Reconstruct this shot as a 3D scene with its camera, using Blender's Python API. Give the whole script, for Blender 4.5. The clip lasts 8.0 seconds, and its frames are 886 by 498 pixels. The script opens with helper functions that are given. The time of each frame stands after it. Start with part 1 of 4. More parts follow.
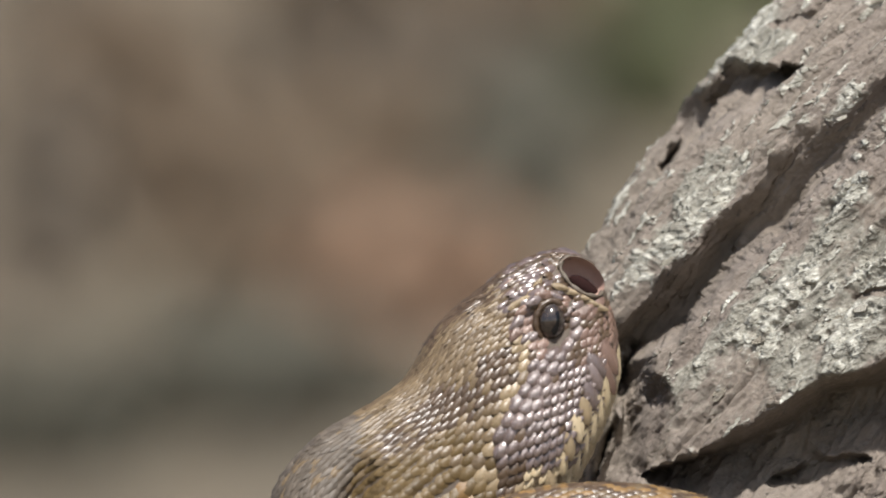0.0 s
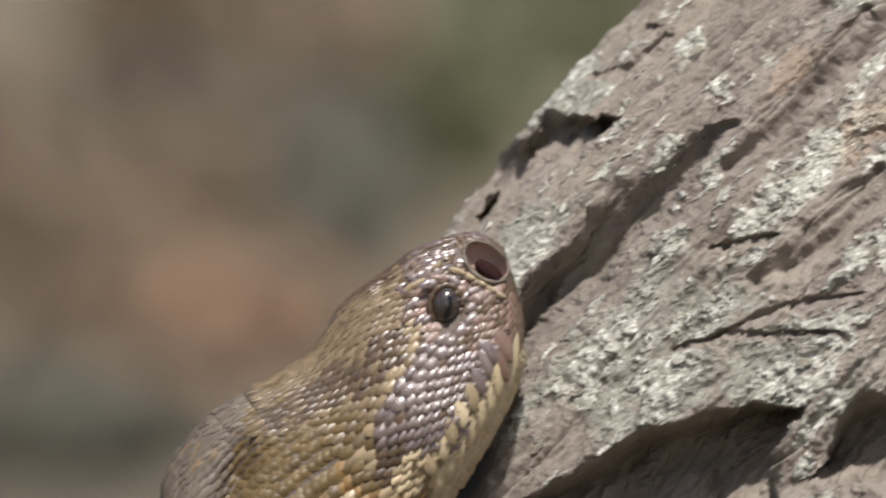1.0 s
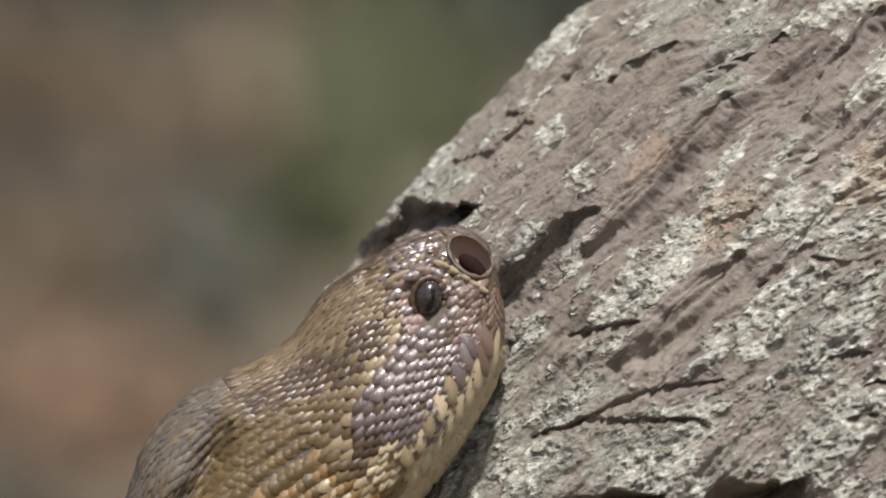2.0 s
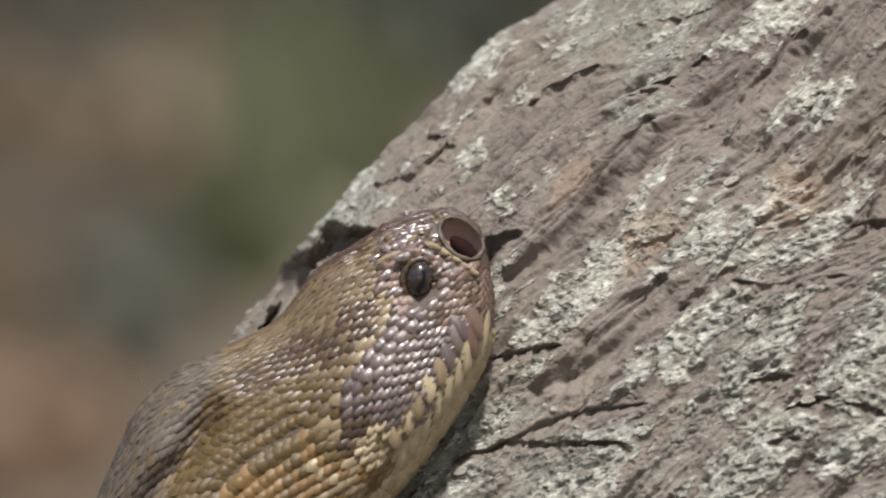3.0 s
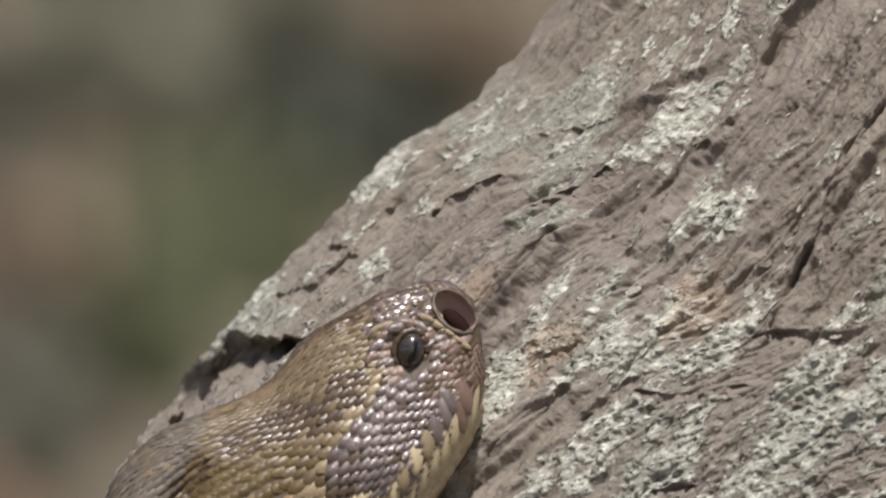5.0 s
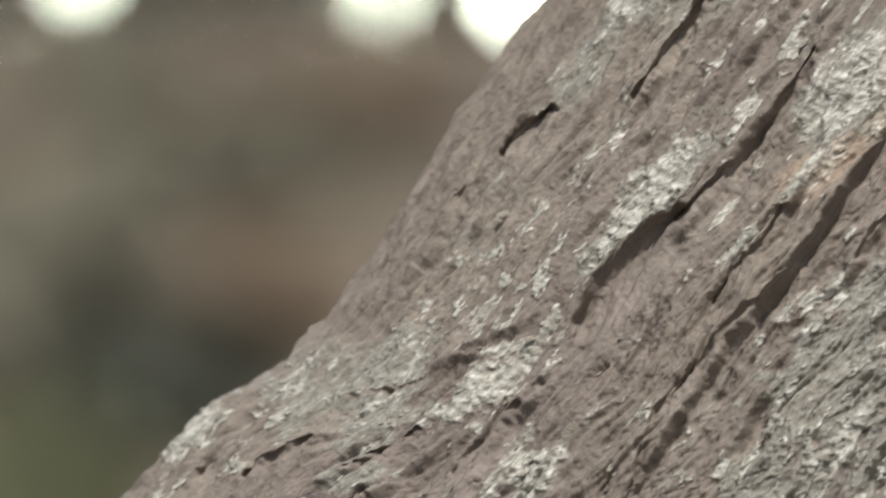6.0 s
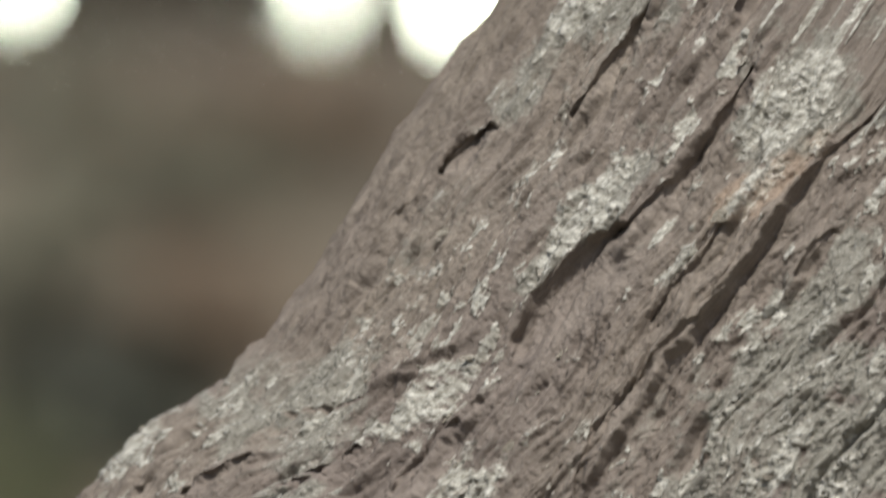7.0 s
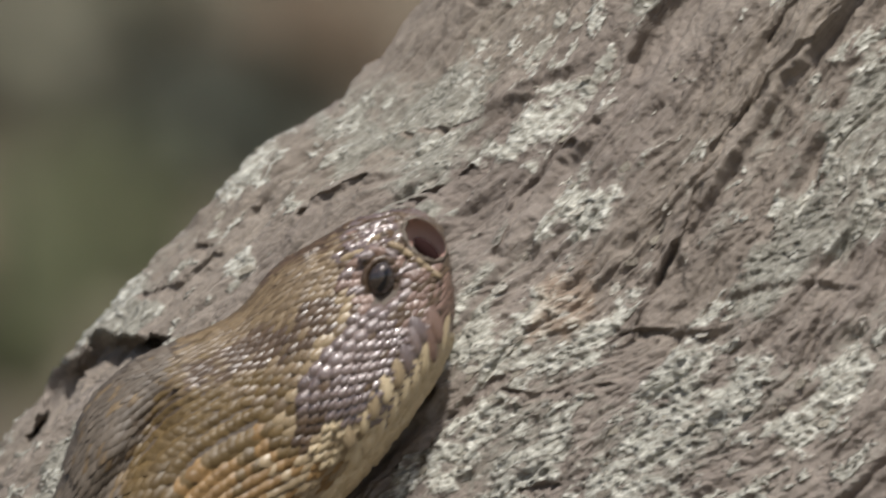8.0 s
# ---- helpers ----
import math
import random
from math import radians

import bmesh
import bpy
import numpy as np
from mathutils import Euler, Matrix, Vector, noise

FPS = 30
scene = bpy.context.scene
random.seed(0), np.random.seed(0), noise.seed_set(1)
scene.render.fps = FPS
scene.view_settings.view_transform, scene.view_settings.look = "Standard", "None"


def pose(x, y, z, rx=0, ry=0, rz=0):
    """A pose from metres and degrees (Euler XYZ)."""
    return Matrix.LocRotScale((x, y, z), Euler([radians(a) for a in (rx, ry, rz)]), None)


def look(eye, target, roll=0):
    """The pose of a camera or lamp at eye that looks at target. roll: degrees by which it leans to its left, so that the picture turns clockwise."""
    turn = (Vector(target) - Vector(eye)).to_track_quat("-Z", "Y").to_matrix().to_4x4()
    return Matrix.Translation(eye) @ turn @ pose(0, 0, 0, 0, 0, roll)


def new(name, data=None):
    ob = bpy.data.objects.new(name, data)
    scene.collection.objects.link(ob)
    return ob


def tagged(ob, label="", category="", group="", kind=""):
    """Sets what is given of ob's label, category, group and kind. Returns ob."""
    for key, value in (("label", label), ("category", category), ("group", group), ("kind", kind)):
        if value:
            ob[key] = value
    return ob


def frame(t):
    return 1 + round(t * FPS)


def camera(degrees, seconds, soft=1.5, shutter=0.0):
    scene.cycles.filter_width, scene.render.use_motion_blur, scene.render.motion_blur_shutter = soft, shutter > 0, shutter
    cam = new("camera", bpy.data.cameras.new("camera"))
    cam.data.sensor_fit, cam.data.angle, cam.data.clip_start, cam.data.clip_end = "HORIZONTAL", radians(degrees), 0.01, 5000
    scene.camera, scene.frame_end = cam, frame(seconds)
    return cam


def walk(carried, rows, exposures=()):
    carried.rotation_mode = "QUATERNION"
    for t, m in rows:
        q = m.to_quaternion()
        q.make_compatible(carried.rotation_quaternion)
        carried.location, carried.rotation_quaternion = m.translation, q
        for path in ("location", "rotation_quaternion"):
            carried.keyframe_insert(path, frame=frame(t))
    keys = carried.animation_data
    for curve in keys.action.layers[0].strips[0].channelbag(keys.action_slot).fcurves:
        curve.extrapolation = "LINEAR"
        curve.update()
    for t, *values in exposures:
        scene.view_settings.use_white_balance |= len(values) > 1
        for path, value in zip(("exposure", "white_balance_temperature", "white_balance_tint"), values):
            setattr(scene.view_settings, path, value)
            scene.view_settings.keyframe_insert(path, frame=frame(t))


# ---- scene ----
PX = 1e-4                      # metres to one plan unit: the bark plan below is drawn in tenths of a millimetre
EYE = Vector((0.0, -2.0, 0.35))


def at(u, v, y=0.0):
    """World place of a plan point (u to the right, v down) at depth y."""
    k = (2.0 + y) / 2.0
    return Vector(((u - 784) * PX * k, y, 0.35 - (v - 441) * PX * k))


# camera: a long lens on a tripod that only pans and tilts
LENS = math.degrees(2 * math.atan(0.0784 / 2.0))
cam = camera(LENS, 8.0, soft=1.8, shutter=0.35)
cam.data.dof.use_dof = True
cam.data.dof.focus_distance = 2.0
cam.data.dof.aperture_fstop = cam.data.lens * 0.001 / 0.0255
cam.data.dof.aperture_blades = 0
# seconds and the plan point on which the camera centres
AIM = [(0.0, -22, 746), (0.2, -12, 741), (0.35, 12, 733), (0.5, 53, 723), (0.6, 92, 709), (0.8, 195, 684), (1.0, 300, 654), (1.2, 388, 615),
       (1.5, 481, 571), (1.7, 506, 531), (2.2, 575, 492), (2.8, 641, 471), (3.0, 687, 457), (3.2, 733, 447), (3.5, 784, 441),
       (3.8, 804, 437), (4.0, 808, 436), (4.2, 803, 438), (4.6, 818, 380), (5.0, 860, 262), (5.3, 906, 191), (5.5, 987, 74),
       (5.8, 1120, -121), (6.0, 1195, -197), (6.25, 1260, -275), (6.5, 1303, -326), (6.75, 1310, -306), (7.0, 1303, -230),
       (7.2, 1289, -122), (7.5, 1245, 11), (7.7, 1201, 149), (7.85, 1150, 222), (8.0, 1097, 265)]
walk(cam, [(t, look(EYE, at(u, v))) for t, u, v in AIM], [(0.0, 0.37), (1.0, 0.37), (1.5, 0.28), (3.5, 0.12), (5.5, 0.1), (6.5, -0.05), (7.0, -0.12), (7.5, -0.02), (8.0, 0.04)])

# ---- light ----
world = bpy.data.worlds.new("sky")
scene.world = world
world.use_nodes = True
wn = world.node_tree
sky = wn.nodes.new("ShaderNodeTexSky")
sky.sky_type = "NISHITA"
sky.sun_disc = False
SUN_EL, SUN_AZ = 60, 5       # the sun stands high, behind the camera
sky.sun_elevation = radians(SUN_EL)
sky.sun_rotation = radians(180 - SUN_AZ)
sky.dust_density = 3.0
wn.nodes["Background"].inputs[1].default_value = 0.085
wn.links.new(sky.outputs[0], wn.nodes["Background"].inputs[0])
sun_data = bpy.data.lights.new("sun", "SUN")
sun_data.energy = 4.2
sun_data.angle = radians(3.5)
sun_data.color = (1.0, 0.97, 0.93)
sun = new("sun", sun_data)
sd = Vector((math.sin(radians(SUN_AZ)) * math.cos(radians(SUN_EL)), -math.cos(radians(SUN_AZ)) * math.cos(radians(SUN_EL)), math.sin(radians(SUN_EL))))
sun.matrix_world = look(sd * 20, (0, 0, 0))


# ---- materials ----
def mat(name, rough=0.6, metal=0.0, spec=0.5):
    m = bpy.data.materials.new(name)
    m.use_nodes = True
    b = m.node_tree.nodes["Principled BSDF"]
    b.inputs["Roughness"].default_value = rough
    b.inputs["Metallic"].default_value = metal
    b.inputs["Specular IOR Level"].default_value = spec
    return m, m.node_tree, b


def nnode(t, kind, **vals):
    n = t.nodes.new(kind)
    for k, v in vals.items():
        n.inputs[k].default_value = v
    return n


def ramp(t, fac, stops):
    r = t.nodes.new("ShaderNodeValToRGB")
    while len(r.color_ramp.elements) < len(stops):
        r.color_ramp.elements.new(0.5)
    for e, (p, c) in zip(r.color_ramp.elements, stops):
        e.position, e.color = p, (*c, 1)
    t.links.new(fac, r.inputs[0])
    return r.outputs[0]


def mixc(t, fac, a, b, mode="MIX"):
    n = t.nodes.new("ShaderNodeMix")
    n.data_type, n.blend_type = "RGBA", mode
    for k, v in ((0, fac), (6, a), (7, b)):
        if isinstance(v, (int, float)):
            n.inputs[k].default_value = v
        elif isinstance(v, tuple):
            n.inputs[k].default_value = (*v, 1)
        else:
            t.links.new(v, n.inputs[k])
    return n.outputs[2]


def math_node(t, op, a, b=0.0):
    n = t.nodes.new("ShaderNodeMath")
    n.operation = op
    for k, v in ((0, a), (1, b)):
        if isinstance(v, (int, float)):
            n.inputs[k].default_value = v
        else:
            t.links.new(v, n.inputs[k])
    return n.outputs[0]


def coords(t, scale=(1, 1, 1), rot=(0, 0, 0)):
    c, m = t.nodes.new("ShaderNodeTexCoord"), t.nodes.new("ShaderNodeMapping")
    m.inputs["Scale"].default_value = scale
    m.inputs["Rotation"].default_value = rot
    t.links.new(c.outputs["Object"], m.inputs[0])
    return m.outputs[0]


def noise_tex(t, vec, scale, detail=4.0, rough=0.6):
    n = nnode(t, "ShaderNodeTexNoise", Scale=scale, Detail=detail, Roughness=rough)
    t.links.new(vec, n.inputs["Vector"])
    return n.outputs[0]


def bump(t, b, height, strength, dist):
    n = nnode(t, "ShaderNodeBump", Strength=strength, Distance=dist)
    t.links.new(height, n.inputs["Height"])
    t.links.new(n.outputs[0], b.inputs["Normal"])


def attr(t, name):
    a = t.nodes.new("ShaderNodeAttribute")
    a.attribute_name = name
    return a.outputs["Fac"]


def bark_material():
    m, t, b = mat("bark", 0.85, spec=0.35)
    grain = coords(t, (1, 1, 1), (0, radians(50), 0))      # x runs along the trunk
    st = t.nodes.new("ShaderNodeMapping")
    st.inputs["Scale"].default_value = (0.25, 1, 1)
    t.links.new(grain, st.inputs[0])
    big = noise_tex(t, st.outputs[0], 60, 4)
    fine = noise_tex(t, st.outputs[0], 420, 5, 0.7)
    speck = noise_tex(t, grain, 1500, 3, 0.7)
    flat = t.nodes.new("ShaderNodeMapping")                # small flakes lie nearly level
    flat.inputs["Scale"].default_value = (0.4, 1, 1)
    t.links.new(coords(t, (1, 1, 1), (0, radians(20), 0)), flat.inputs[0])
    flake = noise_tex(t, flat.outputs[0], 950, 3, 0.65)
    broad = noise_tex(t, st.outputs[0], 22, 3, 0.55)
    base = ramp(t, big, [(0.3, (0.155, 0.127, 0.107)), (0.5, (0.204, 0.173, 0.147)), (0.7, (0.258, 0.223, 0.188))])
    base = mixc(t, ramp(t, broad, [(0.42, (0, 0, 0)), (0.62, (0.6, 0.6, 0.6))]), base, ramp(t, fine, [(0.35, (0.19, 0.165, 0.122)), (0.65, (0.30, 0.262, 0.20))]))
    base = mixc(t, 0.32, base, ramp(t, fine, [(0.35, (0.13, 0.105, 0.088)), (0.65, (0.29, 0.245, 0.207))]))
    # thin grey-green film of young lichen, then the pale crusts
    thin = ramp(t, math_node(t, "ADD", attr(t, "film"), math_node(t, "MULTIPLY", math_node(t, "SUBTRACT", flake, 0.5), 0.9)), [(0.16, (0, 0, 0)), (0.66, (1, 1, 1))])
    base = mixc(t, thin, base, ramp(t, mixc(t, 0.5, flake, speck), [(0.34, (0.178, 0.164, 0.136)), (0.5, (0.248, 0.237, 0.198)), (0.66, (0.385, 0.376, 0.325))]))
    pale = ramp(t, flake, [(0.3, (0.225, 0.211, 0.176)), (0.5, (0.36, 0.35, 0.298)), (0.68, (0.64, 0.63, 0.56))])
    li = math_node(t, "ADD", attr(t, "lichen"), math_node(t, "ADD", math_node(t, "MULTIPLY", math_node(t, "SUBTRACT", fine, 0.5), 0.4), math_node(t, "MULTIPLY", math_node(t, "SUBTRACT", flake, 0.5), 0.8)))
    cover = ramp(t, li, [(0.36, (0, 0, 0)), (0.66, (1, 1, 1))])
    col = mixc(t, cover, base, pale)
    col = mixc(t, attr(t, "rust"), col, mixc(t, flake, (0.24, 0.15, 0.09), (0.66, 0.46, 0.30)))
    t.links.new(col, b.inputs["Base Color"])
    gloss = ramp(t, speck, [(0.5, (0.85, 0.85, 0.85)), (0.68, (0.36, 0.36, 0.36))])
    t.links.new(gloss, b.inputs["Roughness"])
    # thin scaly ledges that run a little up the trunk
    sep = t.nodes.new("ShaderNodeSeparateXYZ")
    t.links.new(coords(t, (1, 1, 1), (0, radians(22), 0)), sep.inputs[0])
    wob = noise_tex(t, flat.outputs[0], 170, 4, 0.6)
    phase = math_node(t, "ADD", math_node(t, "MULTIPLY", sep.outputs[2], -760.0), math_node(t, "MULTIPLY", wob, 6.0))
    ledge = math_node(t, "MULTIPLY", math_node(t, "FRACT", phase), math_node(t, "ADD", math_node(t, "MULTIPLY", cover, 0.9), 0.3))
    hs = math_node(t, "ADD", math_node(t, "ADD", math_node(t, "MULTIPLY", fine, 0.5), math_node(t, "MULTIPLY", speck, 0.35)), math_node(t, "MULTIPLY", math_node(t, "ADD", ledge, math_node(t, "MULTIPLY", flake, 1.2)), math_node(t, "ADD", attr(t, "rough"), 0.15)))
    bump(t, b, hs, 1.0, 0.0008)
    return m


def skin_material(name, lo, hi, rough=0.38, spec=0.5, coat=0.0):
    """Horny scale: a tone between lo and hi that varies from scale to scale, with fine streaks."""
    m, t, b = mat(name, rough, spec=spec)
    b.inputs["Coat Weight"].default_value, b.inputs["Coat Roughness"].default_value = coat, 0.16
    oi, ge = t.nodes.new("ShaderNodeObjectInfo"), t.nodes.new("ShaderNodeNewGeometry")
    rnd = math_node(t, "FRACT", math_node(t, "ADD", oi.outputs["Random"], ge.outputs["Random Per Island"]))
    n = noise_tex(t, coords(t), 700, 3)
    fac = math_node(t, "ADD", math_node(t, "MULTIPLY", rnd, 0.6), math_node(t, "MULTIPLY", n, 0.5))
    t.links.new(ramp(t, fac, [(0.15, lo), (0.9, hi)]), b.inputs["Base Color"])
    bump(t, b, noise_tex(t, coords(t), 2500, 2), 0.25, 0.0003)
    return m


def litter_material():
    m, t, b = mat("leaf_litter", 0.9, spec=0.2)
    c = coords(t)
    big, mid = noise_tex(t, c, 2.2, 3), noise_tex(t, c, 9, 4)
    col = ramp(t, big, [(0.3, (0.102, 0.093, 0.072)), (0.48, (0.134, 0.114, 0.082)), (0.6, (0.154, 0.124, 0.086)), (0.75, (0.130, 0.119, 0.079))])
    col = mixc(t, 0.45, col, ramp(t, mid, [(0.35, (0.086, 0.077, 0.059)), (0.65, (0.180, 0.146, 0.106))]))
    t.links.new(col, b.inputs["Base Color"])
    bump(t, b, mid, 0.8, 0.03)
    return m


def leaf_material(name, lo, hi):
    m, t, b = mat(name, 0.7, spec=0.25)
    ge = t.nodes.new("ShaderNodeNewGeometry")
    t.links.new(ramp(t, ge.outputs["Random Per Island"], [(0.0, lo), (1.0, hi)]), b.inputs["Base Color"])
    return m


def lichen_material():
    m, t, b = mat("lichen", 0.9, spec=0.3)
    oi = t.nodes.new("ShaderNodeObjectInfo")
    n = noise_tex(t, coords(t), 6.0, 4, 0.7)
    tone = math_node(t, "ADD", math_node(t, "MULTIPLY", oi.outputs["Random"], 0.6), math_node(t, "MULTIPLY", n, 0.5))
    t.links.new(ramp(t, tone, [(0.15, (0.25, 0.22, 0.18)), (0.5, (0.42, 0.385, 0.31)), (0.85, (0.64, 0.61, 0.53))]), b.inputs["Base Color"])
    bump(t, b, n, 0.6, 0.3)
    return m


BARK = bark_material()
LICHEN = lichen_material()
LITTER = litter_material()
GREEN = leaf_material("green_leaves", (0.115, 0.124, 0.069), (0.172, 0.184, 0.101))
RUST = leaf_material("rust_leaves", (0.245, 0.160, 0.108), (0.365, 0.245, 0.165))
OLIVE = leaf_material("olive_leaves", (0.18, 0.172, 0.125), (0.268, 0.255, 0.185))
DEEP = leaf_material("deep_green_leaves", (0.07, 0.075, 0.057), (0.11, 0.115, 0.088))
DUSK = leaf_material("dull_leaves", (0.100, 0.095, 0.073), (0.155, 0.147, 0.113))
MAUVE = leaf_material("grey_leaves", (0.168, 0.140, 0.107), (0.248, 0.206, 0.158))
CREST = leaf_material("crest_leaves", (0.125, 0.118, 0.088), (0.19, 0.18, 0.135))
TAWNY = leaf_material("tawny_leaves", (0.172, 0.131, 0.090), (0.260, 0.198, 0.137))


# ---- structure ----
def mesh_of(name, verts, faces, material, smooth=True):
    me = bpy.data.meshes.new(name)
    me.from_pydata([tuple(v) for v in verts], [], [tuple(f) for f in faces])
    me.materials.append(material)
    if smooth:
        me.polygons.foreach_set("use_smooth", [True] * len(me.polygons))
    me.update()
    return me


def part(name, me, parent, label="", kind=""):
    """Links a mesh as one part under a thing or under a part."""
    ob = new(name, me)
    ob.parent = parent
    return tagged(ob, label, "", "", kind)


def fade(x):
    return x * x * x * (x * (x * 6 - 15) + 10)


def lattice(i, j, seed):
    h = (i.astype(np.int64) * 374761393 + j.astype(np.int64) * 668265263 + seed * 974634777) & 0xFFFFFFFF
    h = ((h ^ (h >> 13)) * 1274126177) & 0xFFFFFFFF
    return ((h ^ (h >> 16)) & 0xFFFF) / 65535.0 * 2 - 1


def vnoise(x, y, seed):
    """Smooth noise from -1 to 1."""
    i, j = np.floor(x), np.floor(y)
    fx, fy = fade(x - i), fade(y - j)
    a, b = lattice(i, j, seed), lattice(i + 1, j, seed)
    c, d = lattice(i, j + 1, seed), lattice(i + 1, j + 1, seed)
    return (a + (b - a) * fx) * (1 - fy) + (c + (d - c) * fx) * fy


def fbm(x, y, seed, octaves=4, gain=0.5):
    s, k, tot = 0.0, 1.0, 0.0
    for o in range(octaves):
        ca, sa = math.cos(o * 1.1), math.sin(o * 1.1)
        s = s + k * vnoise((x * ca - y * sa) * 2 ** o, (x * sa + y * ca) * 2 ** o, seed + o * 17)
        tot += k
        k *= gain
    return s / tot


def line_distance(u, v, pts):
    """Distance to a polyline (below zero above it), and how far along it the nearest point lies (0 to 1)."""
    best, where, sign = np.full(u.shape, 1e9), np.zeros(u.shape), np.ones(u.shape)
    n = len(pts) - 1
    for k in range(n):
        (ax, ay), (bx, by) = pts[k], pts[k + 1]
        dx, dy = bx - ax, by - ay
        t = np.clip(((u - ax) * dx + (v - ay) * dy) / (dx * dx + dy * dy), 0, 1)
        d = np.hypot(u - ax - t * dx, v - ay - t * dy)
        near = d < best
        best = np.where(near, d, best)
        where = np.where(near, (k + t) / n, where)
        flip = 1 if dx > 0 or (dx == 0 and dy < 0) else -1
        sign = np.where(near, np.where(((v - ay) * dx - (u - ax) * dy) * flip < 0, -1, 1), sign)
    return best, where, sign


# the trunk's upper rim in the bark plan, from the ground up
RIM = [(-1640, 4300), (-1500, 3941), (-1000, 2700), (-560, 1750), (-200, 1290), (60, 975), (226, 752), (308, 634), (378, 558), (438, 463), (499, 394), (557, 330), (603, 275), (697, 185), (760, 105),
       (810, 68), (905, 12), (999, -84), (1119, -260), (1219, -430), (1359, -620), (1459, -770), (1620, -1010), (1900, -1450), (2600, -2600), (3800, -4700), (6200, -9000)]
# cracks and hollows: half-width, depth, line
CRACKS = [
    (20, 48, [(1289, -377), (1319, -400), (1374, -457)]), (7, 18, [(1269, -367), (1200, -270), (1139, -177)]),
    (42, 44, [(1435, -70), (1479, -137), (1545, -200), (1616, -262)]), (11, 34, [(1609, -252), (1709, -347), (1819, -497), (1849, -552)]),
    (11, 26, [(1473, 323), (1530, 235), (1579, 93), (1629, 33), (1719, -67), (1779, -107), (1859, -207), (1919, -307), (1979, -397), (2087, -497)]),
    (14, 28, [(1669, -107), (1709, -157), (1769, -207), (1799, -267)]), (9, 34, [(1529, -467), (1609, -577), (1699, -697)]),
    (15, 34, [(1829, -657), (1869, -717), (1940, -810)]), (10, 22, [(1929, -187), (1989, -267)]),
    (9, 30, [(833, 193), (893, 163), (963, 133)]), (6, 20, [(713, 233), (753, 193), (803, 123)]), (9, 28, [(628, 276), (678, 253)]),
    (32, 150, [(358, 604), (400, 545), (445, 497), (490, 460), (545, 436), (605, 416)]), (13, 22, [(1023, 483), (1093, 423)]),
    (16, 26, [(800, 510), (860, 460), (940, 380), (1000, 310), (1060, 240)]), (30, 34, [(851, 705), (930, 665), (1000, 600), (1070, 515)]),
    (8, 22, [(760, 815), (880, 752), (960, 740), (1040, 730)]), (9, 30, [(770, 645), (890, 625)]), (5, 18, [(1405, 412), (1500, 403)]),
    (16, 18, [(1440, 400), (1480, 330), (1505, 260)]), (9, 28, [(1297, 738), (1340, 728), (1370, 722)]), (8, 24, [(700, 820), (800, 800), (1000, 800)]),
    (36, 165, [(820, 432), (777, 460), (697, 560), (600, 640), (564, 695), (494, 745), (394, 865), (294, 925), (270, 1025), (230, 1180)]),
    (20, 60, [(560, 1150), (640, 1120), (720, 1110)]), (52, 150, [(985, 1010), (1040, 960), (1130, 925)]), (60, 180, [(344, 1132), (480, 1104), (580, 1060), (660, 1000), (740, 985), (850, 940), (915, 935)]),
    (4, 14, [(1000, 60), (1100, 45), (1160, 30)]), (17, 20, [(1190, 275), (1260, 170), (1330, 80)]), (7, 15, [(1390, 500), (1250, 520), (1200, 510)]),
    (8, 20, [(560, 345), (620, 330), (690, 270)]), (4, 13, [(1010, 190), (1100, 175)]), (7, 18, [(1100, 560), (1180, 500), (1250, 470)]), (38, 150, [(300, 940), (290, 1040), (250, 1180)]),
    (8, 24, [(1230, 686), (1262, 680), (1297, 677)]), (8, 24, [(1405, 731), (1430, 735), (1460, 745)]), (8, 22, [(1270, 800), (1311, 792)]), (12, 18, [(1203, 195), (1290, 110), (1365, 40)]), (10, 26, [(1065, 168), (1110, 160), (1150, 120)]),
]
# cracks with a form of their own: how far the upper and the lower side slope out, raggedness, roundness
SHAPES = {0: (1.0, 1.3, 0.5, 0.9), 2: (0.9, 1.4, 0.5, 0.9), 4: (1.2, 1.6, 0.7, 1.0), 12: (0.9, 1.1, 0.6, 0.6), 13: (1.5, 1.5, 0.6, 0.9), 14: (1.8, 0.9, 0.4, 0.9), 15: (1.3, 1.1, 0.6, 0.8), 27: (1.6, 1.4, 0.6, 0.9), 36: (1.6, 1.4, 0.6, 0.9), 22: (2.3, 0.7, 0.2, 0.8), 23: (0.8, 1.6, 1.0, 0.8), 24: (0.7, 3.4, 0.7, 0.9),
          25: (0.55, 4.6, 0.6, 0.9), 31: (1.2, 1.0, 0.3, 0.5)}
